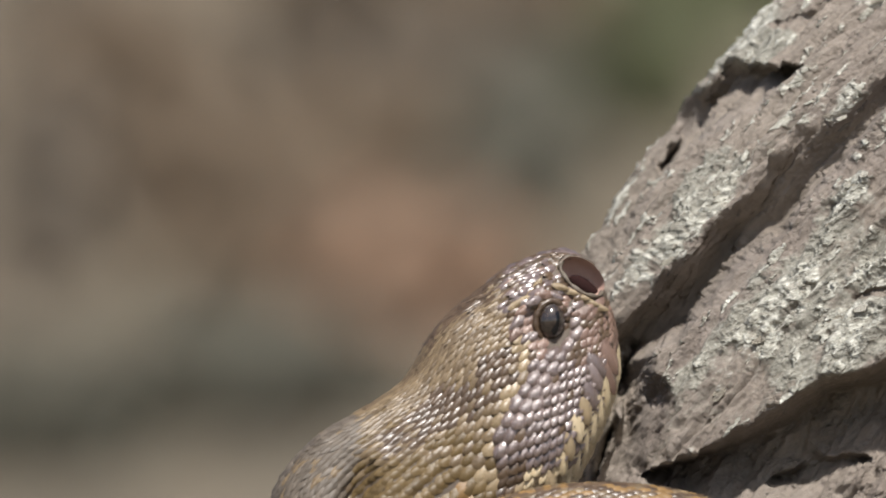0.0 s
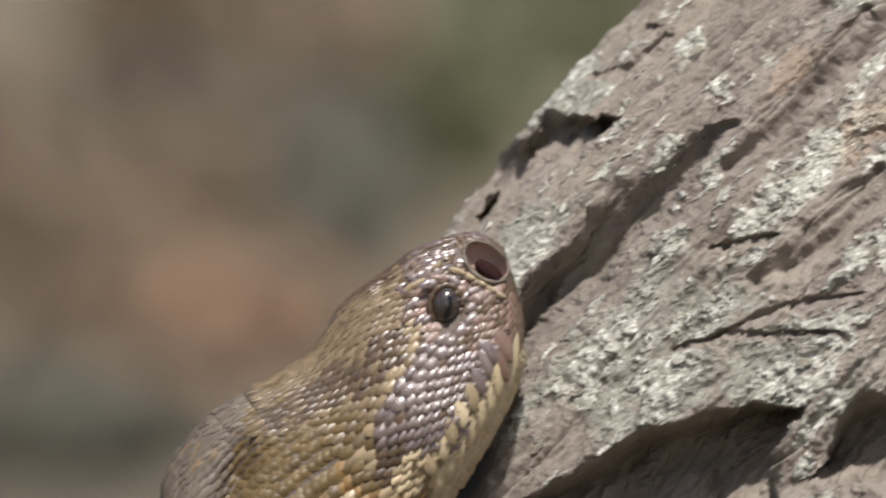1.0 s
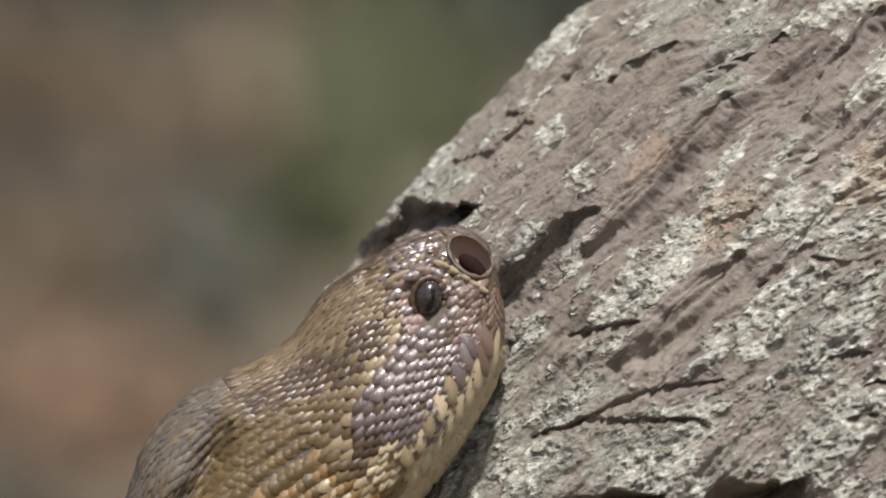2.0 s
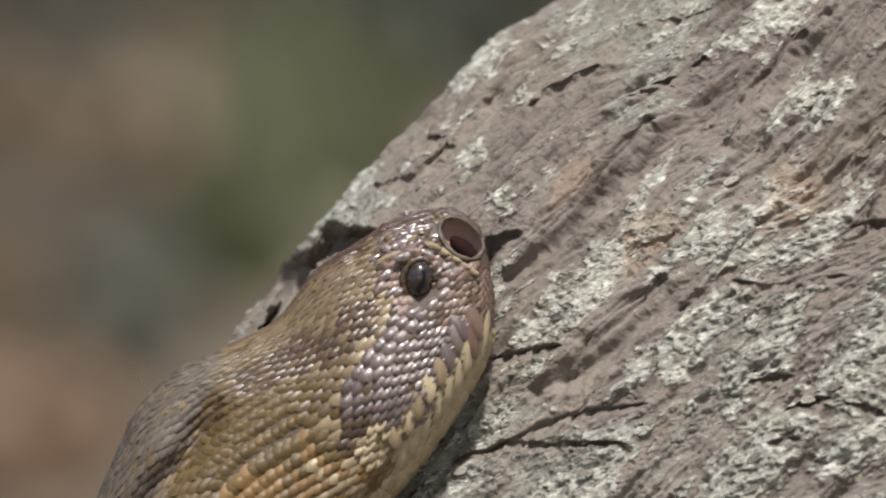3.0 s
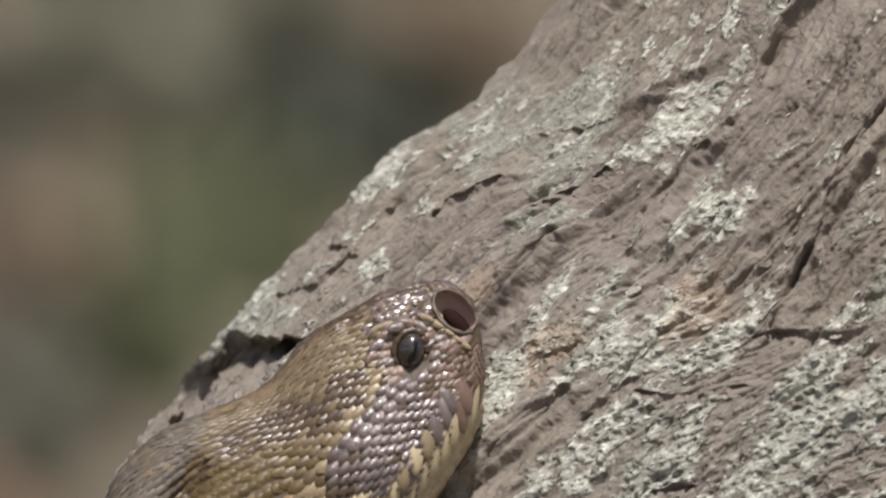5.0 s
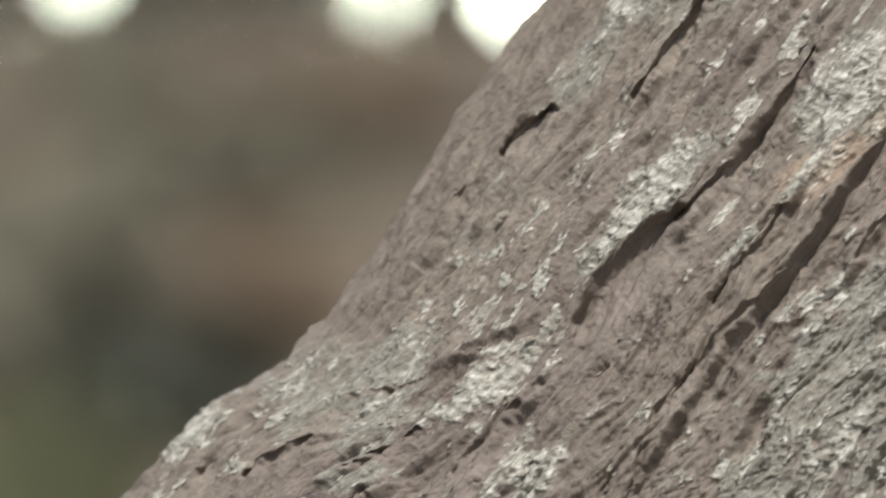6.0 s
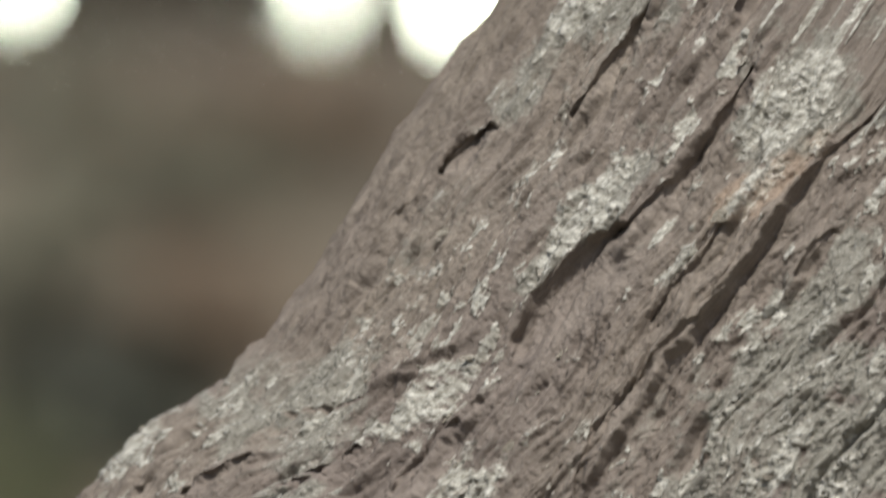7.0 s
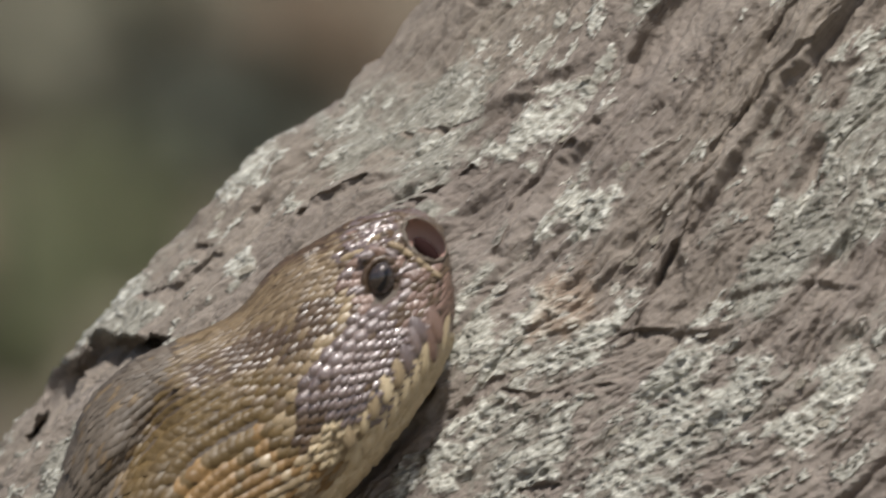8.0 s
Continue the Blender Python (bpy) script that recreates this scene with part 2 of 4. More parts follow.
# pale lichen crusts: place, half-length along the grain, half-width
CRUSTS = [
    (1153, -17, 230, 125), (1323, 203, 130, 55), (1353, 373, 120, 70), (1173, 413, 120, 80), (1919, -507, 120, 60), (1539, -677, 110, 40), (1539, -300, 150, 32),
    (1849, -327, 90, 28), (1279, -277, 70, 25), (830, 325, 95, 40), (1040, 360, 110, 30), (1270, 40, 120, 42), (1150, 320, 110, 34), (1250, 650, 130, 42), (1250, 830, 140, 48), (1410, 640, 120, 40), (1500, 205, 90, 16), (1330, 400, 110, 40), (1110, 640, 80, 30), (830, 645, 40, 26), (1420, 800, 120, 36), (1180, 560, 110, 34), (727, 280, 35, 20), (657, 520, 50, 26), (910, 540, 170, 55), (837, 655, 40, 24),
    (957, 850, 100, 42), (1057, 480, 110, 40), (1187, 420, 120, 60), (644, 515, 60, 25), (494, 955, 110, 34), (334, 765, 65, 22), (1763, 544, 110, 45), (1320, 150, 150, 50),
    (1440, 640, 190, 60), (1250, 700, 300, 110), (1500, 800, 260, 80), (520, 355, 130, 26), (700, 180, 150, 20), (930, 860, 120, 50), (1230, 820, 160, 50), (1060, 640, 80, 30),
    (430, 690, 90, 24), (720, 850, 120, 40), (560, 860, 110, 34), (700, 640, 70, 22), (1613, 524, 140, 40), (1900, 150, 100, 30), (1500, 480, 140, 50), (1500, -20, 60, 20), (1290, -560, 60, 24),
]
# bare, smooth stretches of bark
SMOOTH = [(963, 345, 140, 34), (960, 610, 170, 38), (1290, 120, 120, 26), (885, 225, 190, 62), (905, 345, 120, 34), (1455, 440, 115, 42), (1060, 565, 130, 36), (1250, 300, 130, 30), (1413, 274, 170, 55), (1743, 374, 130, 55), (1463, -6, 190, 62),
          (444, 1020, 150, 46), (524, 655, 120, 40), (1500, -470, 260, 60), (1700, -560, 260, 60), (1330, -330, 160, 50), (1640, -60, 200, 40), (1800, -150, 160, 40), (640, 250, 110, 26), (740, 350, 90, 24), (1120, 300, 120, 34), (1180, 170, 120, 26)]
RUSTY = [(1300, 355, 70, 40), (1050, 435, 60, 25), (1040, 420, 40, 20), (1900, -350, 80, 24), (1810, -335, 50, 20), (920, 340, 60, 25)]
# plates that end in a step, higher on the upper side: height, reach, line
SCARPS = [
    (26, 60, [(795, 512), (860, 452), (930, 380), (1000, 310), (1065, 240), (1130, 190), (1190, 150)]),
    (15, 50, [(760, 770), (850, 708), (920, 668), (985, 610), (1045, 560), (1095, 500)]),
    (11, 34, [(1025, 490), (1095, 420), (1150, 340), (1210, 262), (1300, 108), (1385, 40), (1440, -40)]),
    (24, 70, [(1440, 400), (1490, 318), (1541, 210), (1600, 120), (1641, 60), (1701, -40), (1771, -100), (1861, -230), (1921, -330), (1985, -430), (2090, -560)]),
    (12, 50, [(1560, -170), (1629, -247), (1699, -327), (1734, -412), (1799, -477), (1859, -557), (1910, -630), (2010, -760)]),
    (18, 40, [(1500, -400), (1539, -467), (1579, -517), (1619, -597), (1689, -677), (1760, -790)]),
    (24, 55, [(1640, -430), (1699, -507), (1769, -587), (1819, -647), (1889, -737), (1960, -840)]),
    (14, 40, [(1880, -110), (1919, -167), (1959, -227), (2019, -307), (2080, -400)]),
    (12, 30, [(1640, -60), (1689, -127), (1729, -177), (1779, -217), (1809, -277), (1850, -340)]),
    (10, 26, [(1110, -140), (1129, -167), (1179, -227), (1239, -307), (1285, -365)]),
    (9, 30, [(1080, 120), (1150, 60), (1230, -20), (1320, -60), (1390, -130)]),
    (10, 34, [(1190, 300), (1260, 190), (1330, 90), (1420, 0)]),
    (9, 26, [(820, 195), (893, 163), (963, 133), (1040, 122)]),
    (8, 22, [(640, 330), (690, 270), (740, 215), (803, 130), (860, 90)]),
    (12, 36, [(1380, 300), (1420, 240), (1480, 190), (1560, 100)]),
    (10, 28, [(1160, 30), (1210, -10), (1290, -20)]),
    (10, 30, [(1400, 420), (1470, 402), (1560, 412), (1640, 380)]),
    (10, 28, [(1560, 360), (1650, 330), (1760, 318), (1850, 330)]),
    (9, 26, [(500, 640), (560, 580), (640, 500), (720, 420)]),
    (9, 24, [(1600, 600), (1690, 540), (1790, 480)]),
]
# grey-green films of young lichen: place, half-length along the grain, half-width
FILMS = [(1030, 60, 190, 120), (700, 170, 230, 26), (560, 330, 200, 34), (1120, 380, 160, 70), (930, 560, 220, 75), (1260, 640, 360, 190), (1480, 740, 260, 150), (1300, 200, 220, 70),
         (1560, -290, 170, 45), (1300, -300, 110, 45), (1560, -660, 150, 55), (1930, -500, 150, 75), (1860, 60, 200, 90), (1760, 220, 180, 80), (1650, 460, 260, 120), (1800, 560, 240, 140), (1460, -560, 170, 40), (1720, -740, 200, 60),
         (480, 930, 160, 60), (600, 820, 200, 70), (430, 640, 120, 30), (720, 860, 180, 80), (860, 880, 140, 70), (1040, 240, 90, 20), (1980, -160, 160, 60), (2050, 100, 160, 90)]
GRAIN = math.atan2(-0.77, 0.64)


def blobs(u, v, spots, seed, ragged=0.55):
    out = np.zeros(u.shape)
    ca, sa = math.cos(GRAIN), math.sin(GRAIN)
    wob = fbm(u / 46, v / 46, seed, 4, 0.6)
    for cu, cv, a, b in spots:
        m = (np.abs(u - cu) < 2 * a) & (np.abs(v - cv) < 2 * a)
        p, q = (u[m] - cu) * ca + (v[m] - cv) * sa, -(u[m] - cu) * sa + (v[m] - cv) * ca
        r = np.sqrt((p / a) ** 2 + (q / b) ** 2) + ragged * wob[m]
        out[m] = np.maximum(out[m], np.clip((1.25 - r) / 0.5, 0, 1) * (0.38 if a > 200 else 1.0))
    return out


def build_trunk():
    rim = np.array(RIM, float)
    ln = np.concatenate([[0], np.cumsum(np.hypot(*np.diff(rim, axis=0).T))])
    lo, hi = np.interp(-1230, -rim[:, 1], ln), np.interp(900, -rim[:, 1], ln)
    s = np.concatenate([np.linspace(0, lo, 60)[:-1], np.arange(lo, hi, 2.6), np.linspace(hi, ln[-1], 120)])
    eu, ev = np.interp(s, ln, rim[:, 0]), np.interp(s, ln, rim[:, 1])
    soft = np.exp(-np.linspace(-2, 2, 31) ** 2)
    soft /= soft.sum()
    eu[40:-100] = np.convolve(np.pad(eu, 15, mode="edge"), soft, "valid")[40:-100]
    ev[40:-100] = np.convolve(np.pad(ev, 15, mode="edge"), soft, "valid")[40:-100]
    R, K = 2000.0, 0.5
    fine = np.concatenate([np.arange(-0.12, 0.75, 0.0024), np.arange(0.75, 1.32, 0.0015)])
    th = np.concatenate([fine, np.linspace(1.32, 2 * math.pi - 0.12, 60)[:-1]])
    S, TH = np.meshgrid(s, th, indexing="ij")
    EU, EV = eu[:, None] + 0 * TH, ev[:, None] + 0 * TH
    nu, nv = 0.78, 0.62
    w = R * (1 - np.cos(TH))
    y = 0.056 / PX - R * np.where(np.sin(TH) > 0, K, 0.9) * np.sin(TH)
    Q = R * TH                                             # way round the trunk
    P = S
    u0, v0 = EU + nu * w, EV + nv * w
    # bark relief in plan units
    warp = 30 * fbm(P / 160, Q / 120, 5, 3)
    h = 20 * fbm(P / 620, (Q + warp) / 150, 1, 3)
    for seed, long, broad, deep in ((2, 900, 105, 15), (6, 520, 60, 8), (8, 300, 34, 5)):      # long fissures along the grain
        line = fbm(P / long, (Q + warp) / broad, seed, 3, 0.45)
        h -= deep * np.exp(-(line / 0.07) ** 2) * np.clip(0.6 + 1.2 * fbm(P / 260, Q / 120, seed + 70, 2), 0, 1.4)
    plates = fbm(P / 95, (Q + warp) / 34, 3, 4, 0.6)
    h += 5 * plates + 2.4 * np.floor(plates * 5 + 0.5)
    h += 1.6 * fbm(P / 18, Q / 9, 4, 3, 0.6)
    lichen = blobs(u0, v0, CRUSTS, 11)
    scatter = np.clip((fbm(P / 60, Q / 30, 21, 5, 0.62) - 0.17) * 5, 0, 0.8)
    lichen = np.clip(np.maximum(lichen * (0.72 + 0.6 * fbm(u0 / 22, v0 / 14, 13, 3)), scatter), 0, 1)
    smooth = blobs(u0, v0, SMOOTH, 15, 0.5)
    lichen *= 1 - 0.65 * smooth
    film = np.clip(blobs(u0, v0, FILMS, 61, 0.8) * 0.75 + 0.5 * fbm(P / 190, Q / 80, 63, 4, 0.6), 0, 0.9) * (1 - 0.75 * smooth)
    bare = np.clip((30 - v0) / 90, 0, 1) * np.clip((0.34 - TH) / 0.1, 0, 1)      # the upper rim is smooth and bare
    lichen, film, smooth = lichen * (1 - 0.8 * bare), film * (1 - 0.8 * bare), np.maximum(smooth, bare)
    step = np.zeros(h.shape)                               # round a plate's edge the bark is bare and even
    for k, (rise, reach, pts) in enumerate(SCARPS):
        us, vs = [p[0] for p in pts], [p[1] for p in pts]
        pad = 4 * reach
        m = (u0 > min(us) - pad) & (u0 < max(us) + pad) & (v0 > min(vs) - pad) & (v0 < max(vs) + pad)
        d, t, side = line_distance(u0[m], v0[m], pts)
        d = side * d + 7 * fbm(u0[m] / 90, v0[m] / 90, 120 + k, 3, 0.5) + 1.5 * fbm(u0[m] / 14, v0[m] / 14, 140 + k, 2)
        end = np.clip(4 * np.minimum(t, 1 - t), 0, 1) * np.clip(0.95 + 0.7 * fbm(u0[m] / 160, v0[m] / 160, 160 + k, 2), 0.3, 1.4)
        end *= np.exp(-(np.maximum(np.abs(d) - reach, 0) / reach) ** 2)
        lip = np.where(d < 0, np.exp(-(np.abs(d) / reach) ** 1.2), np.maximum(1 - d / 7, -0.45 * np.exp(-np.maximum(d - 10, 0) / (0.5 * reach))))
        h[m] += rise * end * lip
        drop = np.exp(-((d - 6) / 9) ** 2) * end
        lichen[m] *= 1 - 0.8 * np.clip(drop, 0, 1)
        film[m] *= 1 - 0.8 * np.clip(drop, 0, 1)
        step[m] = np.maximum(step[m], np.exp(-((d - 8) / 26) ** 2) * np.clip(end * rise / 14, 0, 1))
    flake = fbm((u0 + 0.4 * v0) / 34, (v0 - 0.4 * u0) / 11, 9, 4, 0.6)
    h += lichen * (2 + 4 * np.maximum(flake, -0.1) + 0.5 * np.floor(flake * 5))
    # thin ledges, one over the other like worn shingles
    lv, lu = v0 * 0.90 + u0 * 0.43, u0 * 0.90 - v0 * 0.43
    rough = np.clip(0.12 + 0.6 * lichen + 0.5 * film + 0.9 * fbm(P / 130, Q / 60, 51, 3), 0, 1) * np.clip((v0 + 500) / 900, 0.3, 1.2) * (1 - 0.55 * smooth) * (1 - 0.85 * step)
    h += 1.8 * fbm(P / 160, Q / 16, 55, 3) * (1.2 - np.minimum(rough, 1))
    h += rough * (6.0 * np.mod(lv / 30 + 1.7 * fbm(lu / 110, lv / 34, 52, 4, 0.6), 1) + 2.4 * np.mod(lv / 12 + 1.6 * fbm(lu / 46, lv / 16, 53, 3, 0.6), 1))
    h -= 9                                                 # the relief stands about the plan's rim
    hole = np.zeros(h.shape)                               # cracks go straight in, whichever way the bark faces
    for k, (half, deep, pts) in enumerate(CRACKS):
        us, vs = [p[0] for p in pts], [p[1] for p in pts]
        m = (u0 > min(us) - 5 * half) & (u0 < max(us) + 5 * half) & (v0 > min(vs) - 5 * half) & (v0 < max(vs) + 5 * half)
        d, t, side = line_distance(u0[m], v0[m], pts)
        over, under, ragged, power = SHAPES.get(k, (0.8, 2.2, 0.8, 1.0))
        jag = fbm(u0[m] / (half * 1.6 + 12), v0[m] / (half * 1.6 + 12), 31 + k, 2 if 15 < half < 50 else 3, 0.5)
        taper = np.minimum(1, 3.2 * np.minimum(t, 1 - t) + 0.12) if k in (12, 22, 25) else 0.35 + 0.85 * np.sin(math.pi * np.clip(t, 0.06, 0.94))
        wide = np.maximum(half * taper * (1 + ragged * jag), 2.0)
        cut = np.clip(1 - d / (wide * np.where(side < 0, over, under)), 0, 1)
        if half < 8:                                      # thin cracks are broken into short lengths
            deep = deep * np.clip(0.55 + 1.5 * fbm(u0[m] / 42, v0[m] / 42, 90 + k, 2), 0, 1.3)
        if k == 22:                                       # shallow at its upper end
            deep = deep * np.clip(0.16 + 1.5 * t, 0, 1)
        if half < 15:
            deep = deep * 0.65
        hole[m] += deep * (cut * cut * (3 - 2 * cut)) ** power
        lichen[m] *= 1 - np.clip(cut * 2.5, 0, 1)
        film[m] *= 1 - np.clip(cut * 2.5, 0, 1)
    rust = blobs(u0, v0, RUSTY, 41, 1.2) * 0.26
    nx, ny = -np.cos(TH), -np.sin(TH) / K
    nl = np.hypot(nx, ny)
    nx, ny = nx / nl, ny / nl
    uu, vv, yy = u0 + h * nx * nu, v0 + h * nx * nv, y + h * ny + hole
    k = (2.0 + yy * PX) / 2.0
    co = np.stack([(uu - 784) * PX * k, yy * PX, 0.35 - (vv - 441) * PX * k], axis=-1)
    ns, nt = S.shape
    idx = np.arange(ns * nt).reshape(ns, nt)
    a, b = idx[:-1], idx[1:]
    faces = np.stack([a, np.roll(a, -1, 1), np.roll(b, -1, 1), b], axis=-1).reshape(-1, 4)
    # close the top with a cap
    top = idx[-1]
    mid = np.append(co.reshape(-1, 3), [co[-1].mean(axis=0)], axis=0)
    cap = np.stack([top, np.roll(top, -1), np.full(nt, ns * nt), np.full(nt, ns * nt)], axis=-1)[:, :3]
    me = bpy.data.meshes.new("tree_trunk")
    me.vertices.add(ns * nt + 1)
    me.vertices.foreach_set("co", mid.ravel())
    me.loops.add(faces.size + cap.size)
    me.loops.foreach_set("vertex_index", np.concatenate([faces.ravel(), cap.ravel()]).astype(np.int32))
    me.polygons.add(len(faces) + len(cap))
    me.polygons.foreach_set("loop_start", np.concatenate([np.arange(0, faces.size, 4), faces.size + np.arange(0, cap.size, 3)]).astype(np.int32))
    me.polygons.foreach_set("use_smooth", np.ones(len(faces) + len(cap), bool))
    for name, val in (("lichen", lichen), ("rust", rust), ("rough", np.clip(rough, 0, 1)), ("film", film)):
        me.attributes.new(name, "FLOAT", "POINT").data.foreach_set("value", np.append(val.ravel(), 0).astype(np.float32))
    me.materials.append(BARK)
    me.update()
    me.validate()
    tree = tagged(new("tree_trunk", me), "leaning grey-brown tree trunk with cracked bark and pale lichen", "tree")
    return tree, co, u0, v0


def ground_height(x, y):
    bank = np.clip((y - 6.5) / 5.0, 0, 1)
    bank = bank * bank * (3 - 2 * bank)
    top = 1.058 + 0.004 * np.sin(x * 3.1) + 0.004 * np.sin(x * 7.7 + 1)
    return bank * top + 0.02 * np.sin(x * 2.3 + y) * np.clip(np.abs(y) / 4, 0, 1) * (1 - bank)


def build_ground():
    r = np.concatenate([np.linspace(0, 14, 90), np.geomspace(15, 3000, 40)])
    ax = np.concatenate([-r[:0:-1], r])
    X, Y = np.meshgrid(ax, ax, indexing="ij")
    Z = ground_height(X, Y)
    n = len(ax)
    idx = np.arange(n * n).reshape(n, n)
    f = np.stack([idx[:-1, :-1], idx[1:, :-1], idx[1:, 1:], idx[:-1, 1:]], -1).reshape(-1, 4)
    me = mesh_of("ground", np.stack([X, Y, Z], -1).reshape(-1, 3), f, LITTER)
    return tagged(new("ground", me), "brown leaf-littered forest ground rising to a bank", "ground", "", "structure")


trunk, BARK_CO, BARK_U, BARK_V = build_trunk()
ground = build_ground()


# ---- far undergrowth on the bank ----
def far(u, v, y):
    k = (y + 2.0) / 2.0
    return Vector(((u - 784) * PX * k, y, 0.35 - (v - 441) * PX * k))


def on_bank(u, v):
    """Where the line of a plan point meets the bank."""
    for y in np.arange(6.5, 11.6, 0.05):
        p = far(u, v, float(y))
        if p.z < ground_height(np.array(p.x), np.array(p.y)):
            return p
    return far(u, v, 11.5)


# gaps in the scrub: plan place, half width, half height
GAPS = [(1078, -760, 44, 160), (1328, -770, 42, 160), (552, -795, 36, 150)]


def in_gap(p):
    k = 2.0 / (p.y + 2.0)
    u, v = p.x * k / PX + 784, 441 - (p.z - 0.35) * k / PX
    return any(((u - a) / c) ** 2 + ((v - b) / d) ** 2 < 1 for a, b, c, d in GAPS)


def leaf_clump(name, centre, size, count, material, label, category, leaf=0.035, seed=1, gaps=False):
    """A low plant: stems from its foot and many small leaves round them."""
    rng = random.Random(seed)
    foot = Vector((centre.x, centre.y, float(ground_height(np.array(centre.x), np.array(centre.y)))))
    root = new(name)
    root.location = foot
    tagged(root, label, category)
    verts, faces = [], []
    for k in range(3):
        tip = centre - foot + Vector((rng.uniform(-1, 1) * size[0], rng.uniform(-1, 1) * size[1], rng.uniform(-0.6, 0.8) * size[2])) * 0.8
        side, side2 = Vector((0.006, 0, 0)), Vector((0, 0.006, 0))
        sv = [-side - side2, side - side2, side + side2, -side + side2, tip - side * 0.3, tip + side * 0.3, tip + side2 * 0.4]
        part("stem", mesh_of("stem", sv, [(0, 1, 5, 4), (1, 2, 6, 5), (2, 3, 4, 6)], DUSK, False), root)
    for k in range(count):
        d = Vector((rng.gauss(0, 1), rng.gauss(0, 1), rng.gauss(0, 1))).normalized() * rng.random() ** 0.4
        p = centre - foot + Vector((d.x * size[0], d.y * size[1], d.z * size[2]))
        q = Euler((rng.uniform(0, 6.3), rng.uniform(0, 6.3), rng.uniform(0, 6.3))).to_matrix()
        L = leaf * rng.uniform(0.7, 1.3)
        if gaps and in_gap(p + foot):
            continue
        b = len(verts)
        verts += [p + q @ Vector(c) for c in ((-L, 0, 0), (-0.2 * L, 0.42 * L, 0.1 * L), (L, 0, 0), (-0.2 * L, -0.42 * L, 0.1 * L))]
        faces += [(b, b + 1, b + 2), (b, b + 2, b + 3)]
    part("leaves", mesh_of("leaves", verts, faces, material, False), root, "", "stuff")
    return root


# green, rust and dull plants: plan place, half width, half height, material
PLANTS = [(430, 255, 270, 210, "g"), (330, 430, 130, 120, "g"), (-80, 800, 230, 160, "r"), (-280, 720, 220, 120, "b"), (-440, 600, 240, 140, "b"), (-130, 560, 250, 140, "b"), (-560, 420, 200, 140, "b"),
          (-330, 960, 300, 130, "d"), (-700, 1050, 260, 160, "d"), (-60, 400, 320, 80, "m"), (120, 560, 140, 180, "d"), (160, 330, 110, 200, "b"), (60, 700, 120, 100, "d"), (-700, 700, 120, 300, "m"),
          (700, 60, 260, 170, "k"), (860, -90, 190, 110, "b"), (560, -210, 190, 90, "o"), (820, -350, 300, 90, "o"), (-650, 330, 140, 120, "m"), (420, -40, 160, 120, "o"), (1000, -450, 300, 80, "b"), (640, -480, 240, 80, "o"),
          (250, -330, 180, 150, "o"), (220, -90, 170, 140, "o"), (-150, 230, 220, 140, "b"), (40, 120, 150, 150, "d"), (-120, -30, 200, 180, "m")]
MATS = {"g": (GREEN, "green leafy shrub on the bank", "shrub"), "r": (RUST, "rust-brown drift of dry leaves on the bank", "dry plant"),
        "o": (OLIVE, "pale olive undergrowth on the bank", "shrub"),
        "b": (TAWNY, "tawny dry brush on the bank", "dry plant"),
        "k": (DEEP, "deep green undergrowth on the bank", "shrub"),
        "d": (DUSK, "dull dark undergrowth on the bank", "shrub"), "m": (MAUVE, "greyish dry brush on the bank", "dry plant")}
for k, (u, v, w, hh, key) in enumerate(PLANTS):
    c = on_bank(u, v)
    c.y -= 0.2
    px = PX * (c.y + 2) / 2
    leaf_clump("shrub" if key in "gdok" else "dry_brush", c, (w * px, 0.12, hh * px), 260, MATS[key][0], MATS[key][1], MATS[key][2], 0.028, 100 + k)
# the scrub on the bank's crest, with gaps between the leaves where the sky shows
for k in range(11):
    px = PX * 13.7 / 2
    c = far(-250 + k * 190, -850, 11.7)
    leaf_clump("shrub", c, (190 * px, 0.14, 260 * px), 5200, CREST, "dense dark bush on the crest of the bank", "shrub", 0.02, 200 + k, True)
# bright hazy sky low behind the wood
glow = bpy.data.materials.new("bright_haze")
glow.use_nodes = True
gt = glow.node_tree
gt.nodes.remove(gt.nodes["Principled BSDF"])
em = gt.nodes.new("ShaderNodeEmission")
em.inputs[0].default_value, em.inputs[1].default_value = (0.92, 1.0, 0.80, 1), 24.0
gt.links.new(em.outputs[0], gt.nodes["Material Output"].inputs[0])
tagged(new("backdrop", mesh_of("backdrop", [(-2.5, 70, 3.2), (5, 70, 3.2), (5, 70, 6), (-2.5, 70, 6)], [(0, 1, 2, 3)], glow, False)), "bright hazy sky low behind the wood", "sky", "", "structure")


# ---- the snake ----
SKIN = skin_material("skin_between_scales", (0.07, 0.05, 0.034), (0.12, 0.088, 0.058), 0.6)
TAN = skin_material("tan_scales", (0.098, 0.066, 0.036), (0.205, 0.148, 0.083), 0.4, 0.55)
BROWN = skin_material("brown_scales", (0.058, 0.036, 0.021), (0.118, 0.077, 0.045), 0.36, 0.6, 0.1)
DARK = skin_material("dark_purplish_scales", (0.105, 0.074, 0.064), (0.185, 0.136, 0.12), 0.28, 1.0, 1.0)
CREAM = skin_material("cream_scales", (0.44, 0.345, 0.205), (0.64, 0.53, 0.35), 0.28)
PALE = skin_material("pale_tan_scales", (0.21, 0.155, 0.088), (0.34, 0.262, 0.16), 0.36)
# olive and ochre scales; the flank's shade and the throat's light set their tones
UMBER = skin_material("umber_scales", (0.082, 0.054, 0.022), (0.15, 0.101, 0.042), 0.46, 0.4)
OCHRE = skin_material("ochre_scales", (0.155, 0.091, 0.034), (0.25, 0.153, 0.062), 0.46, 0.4)
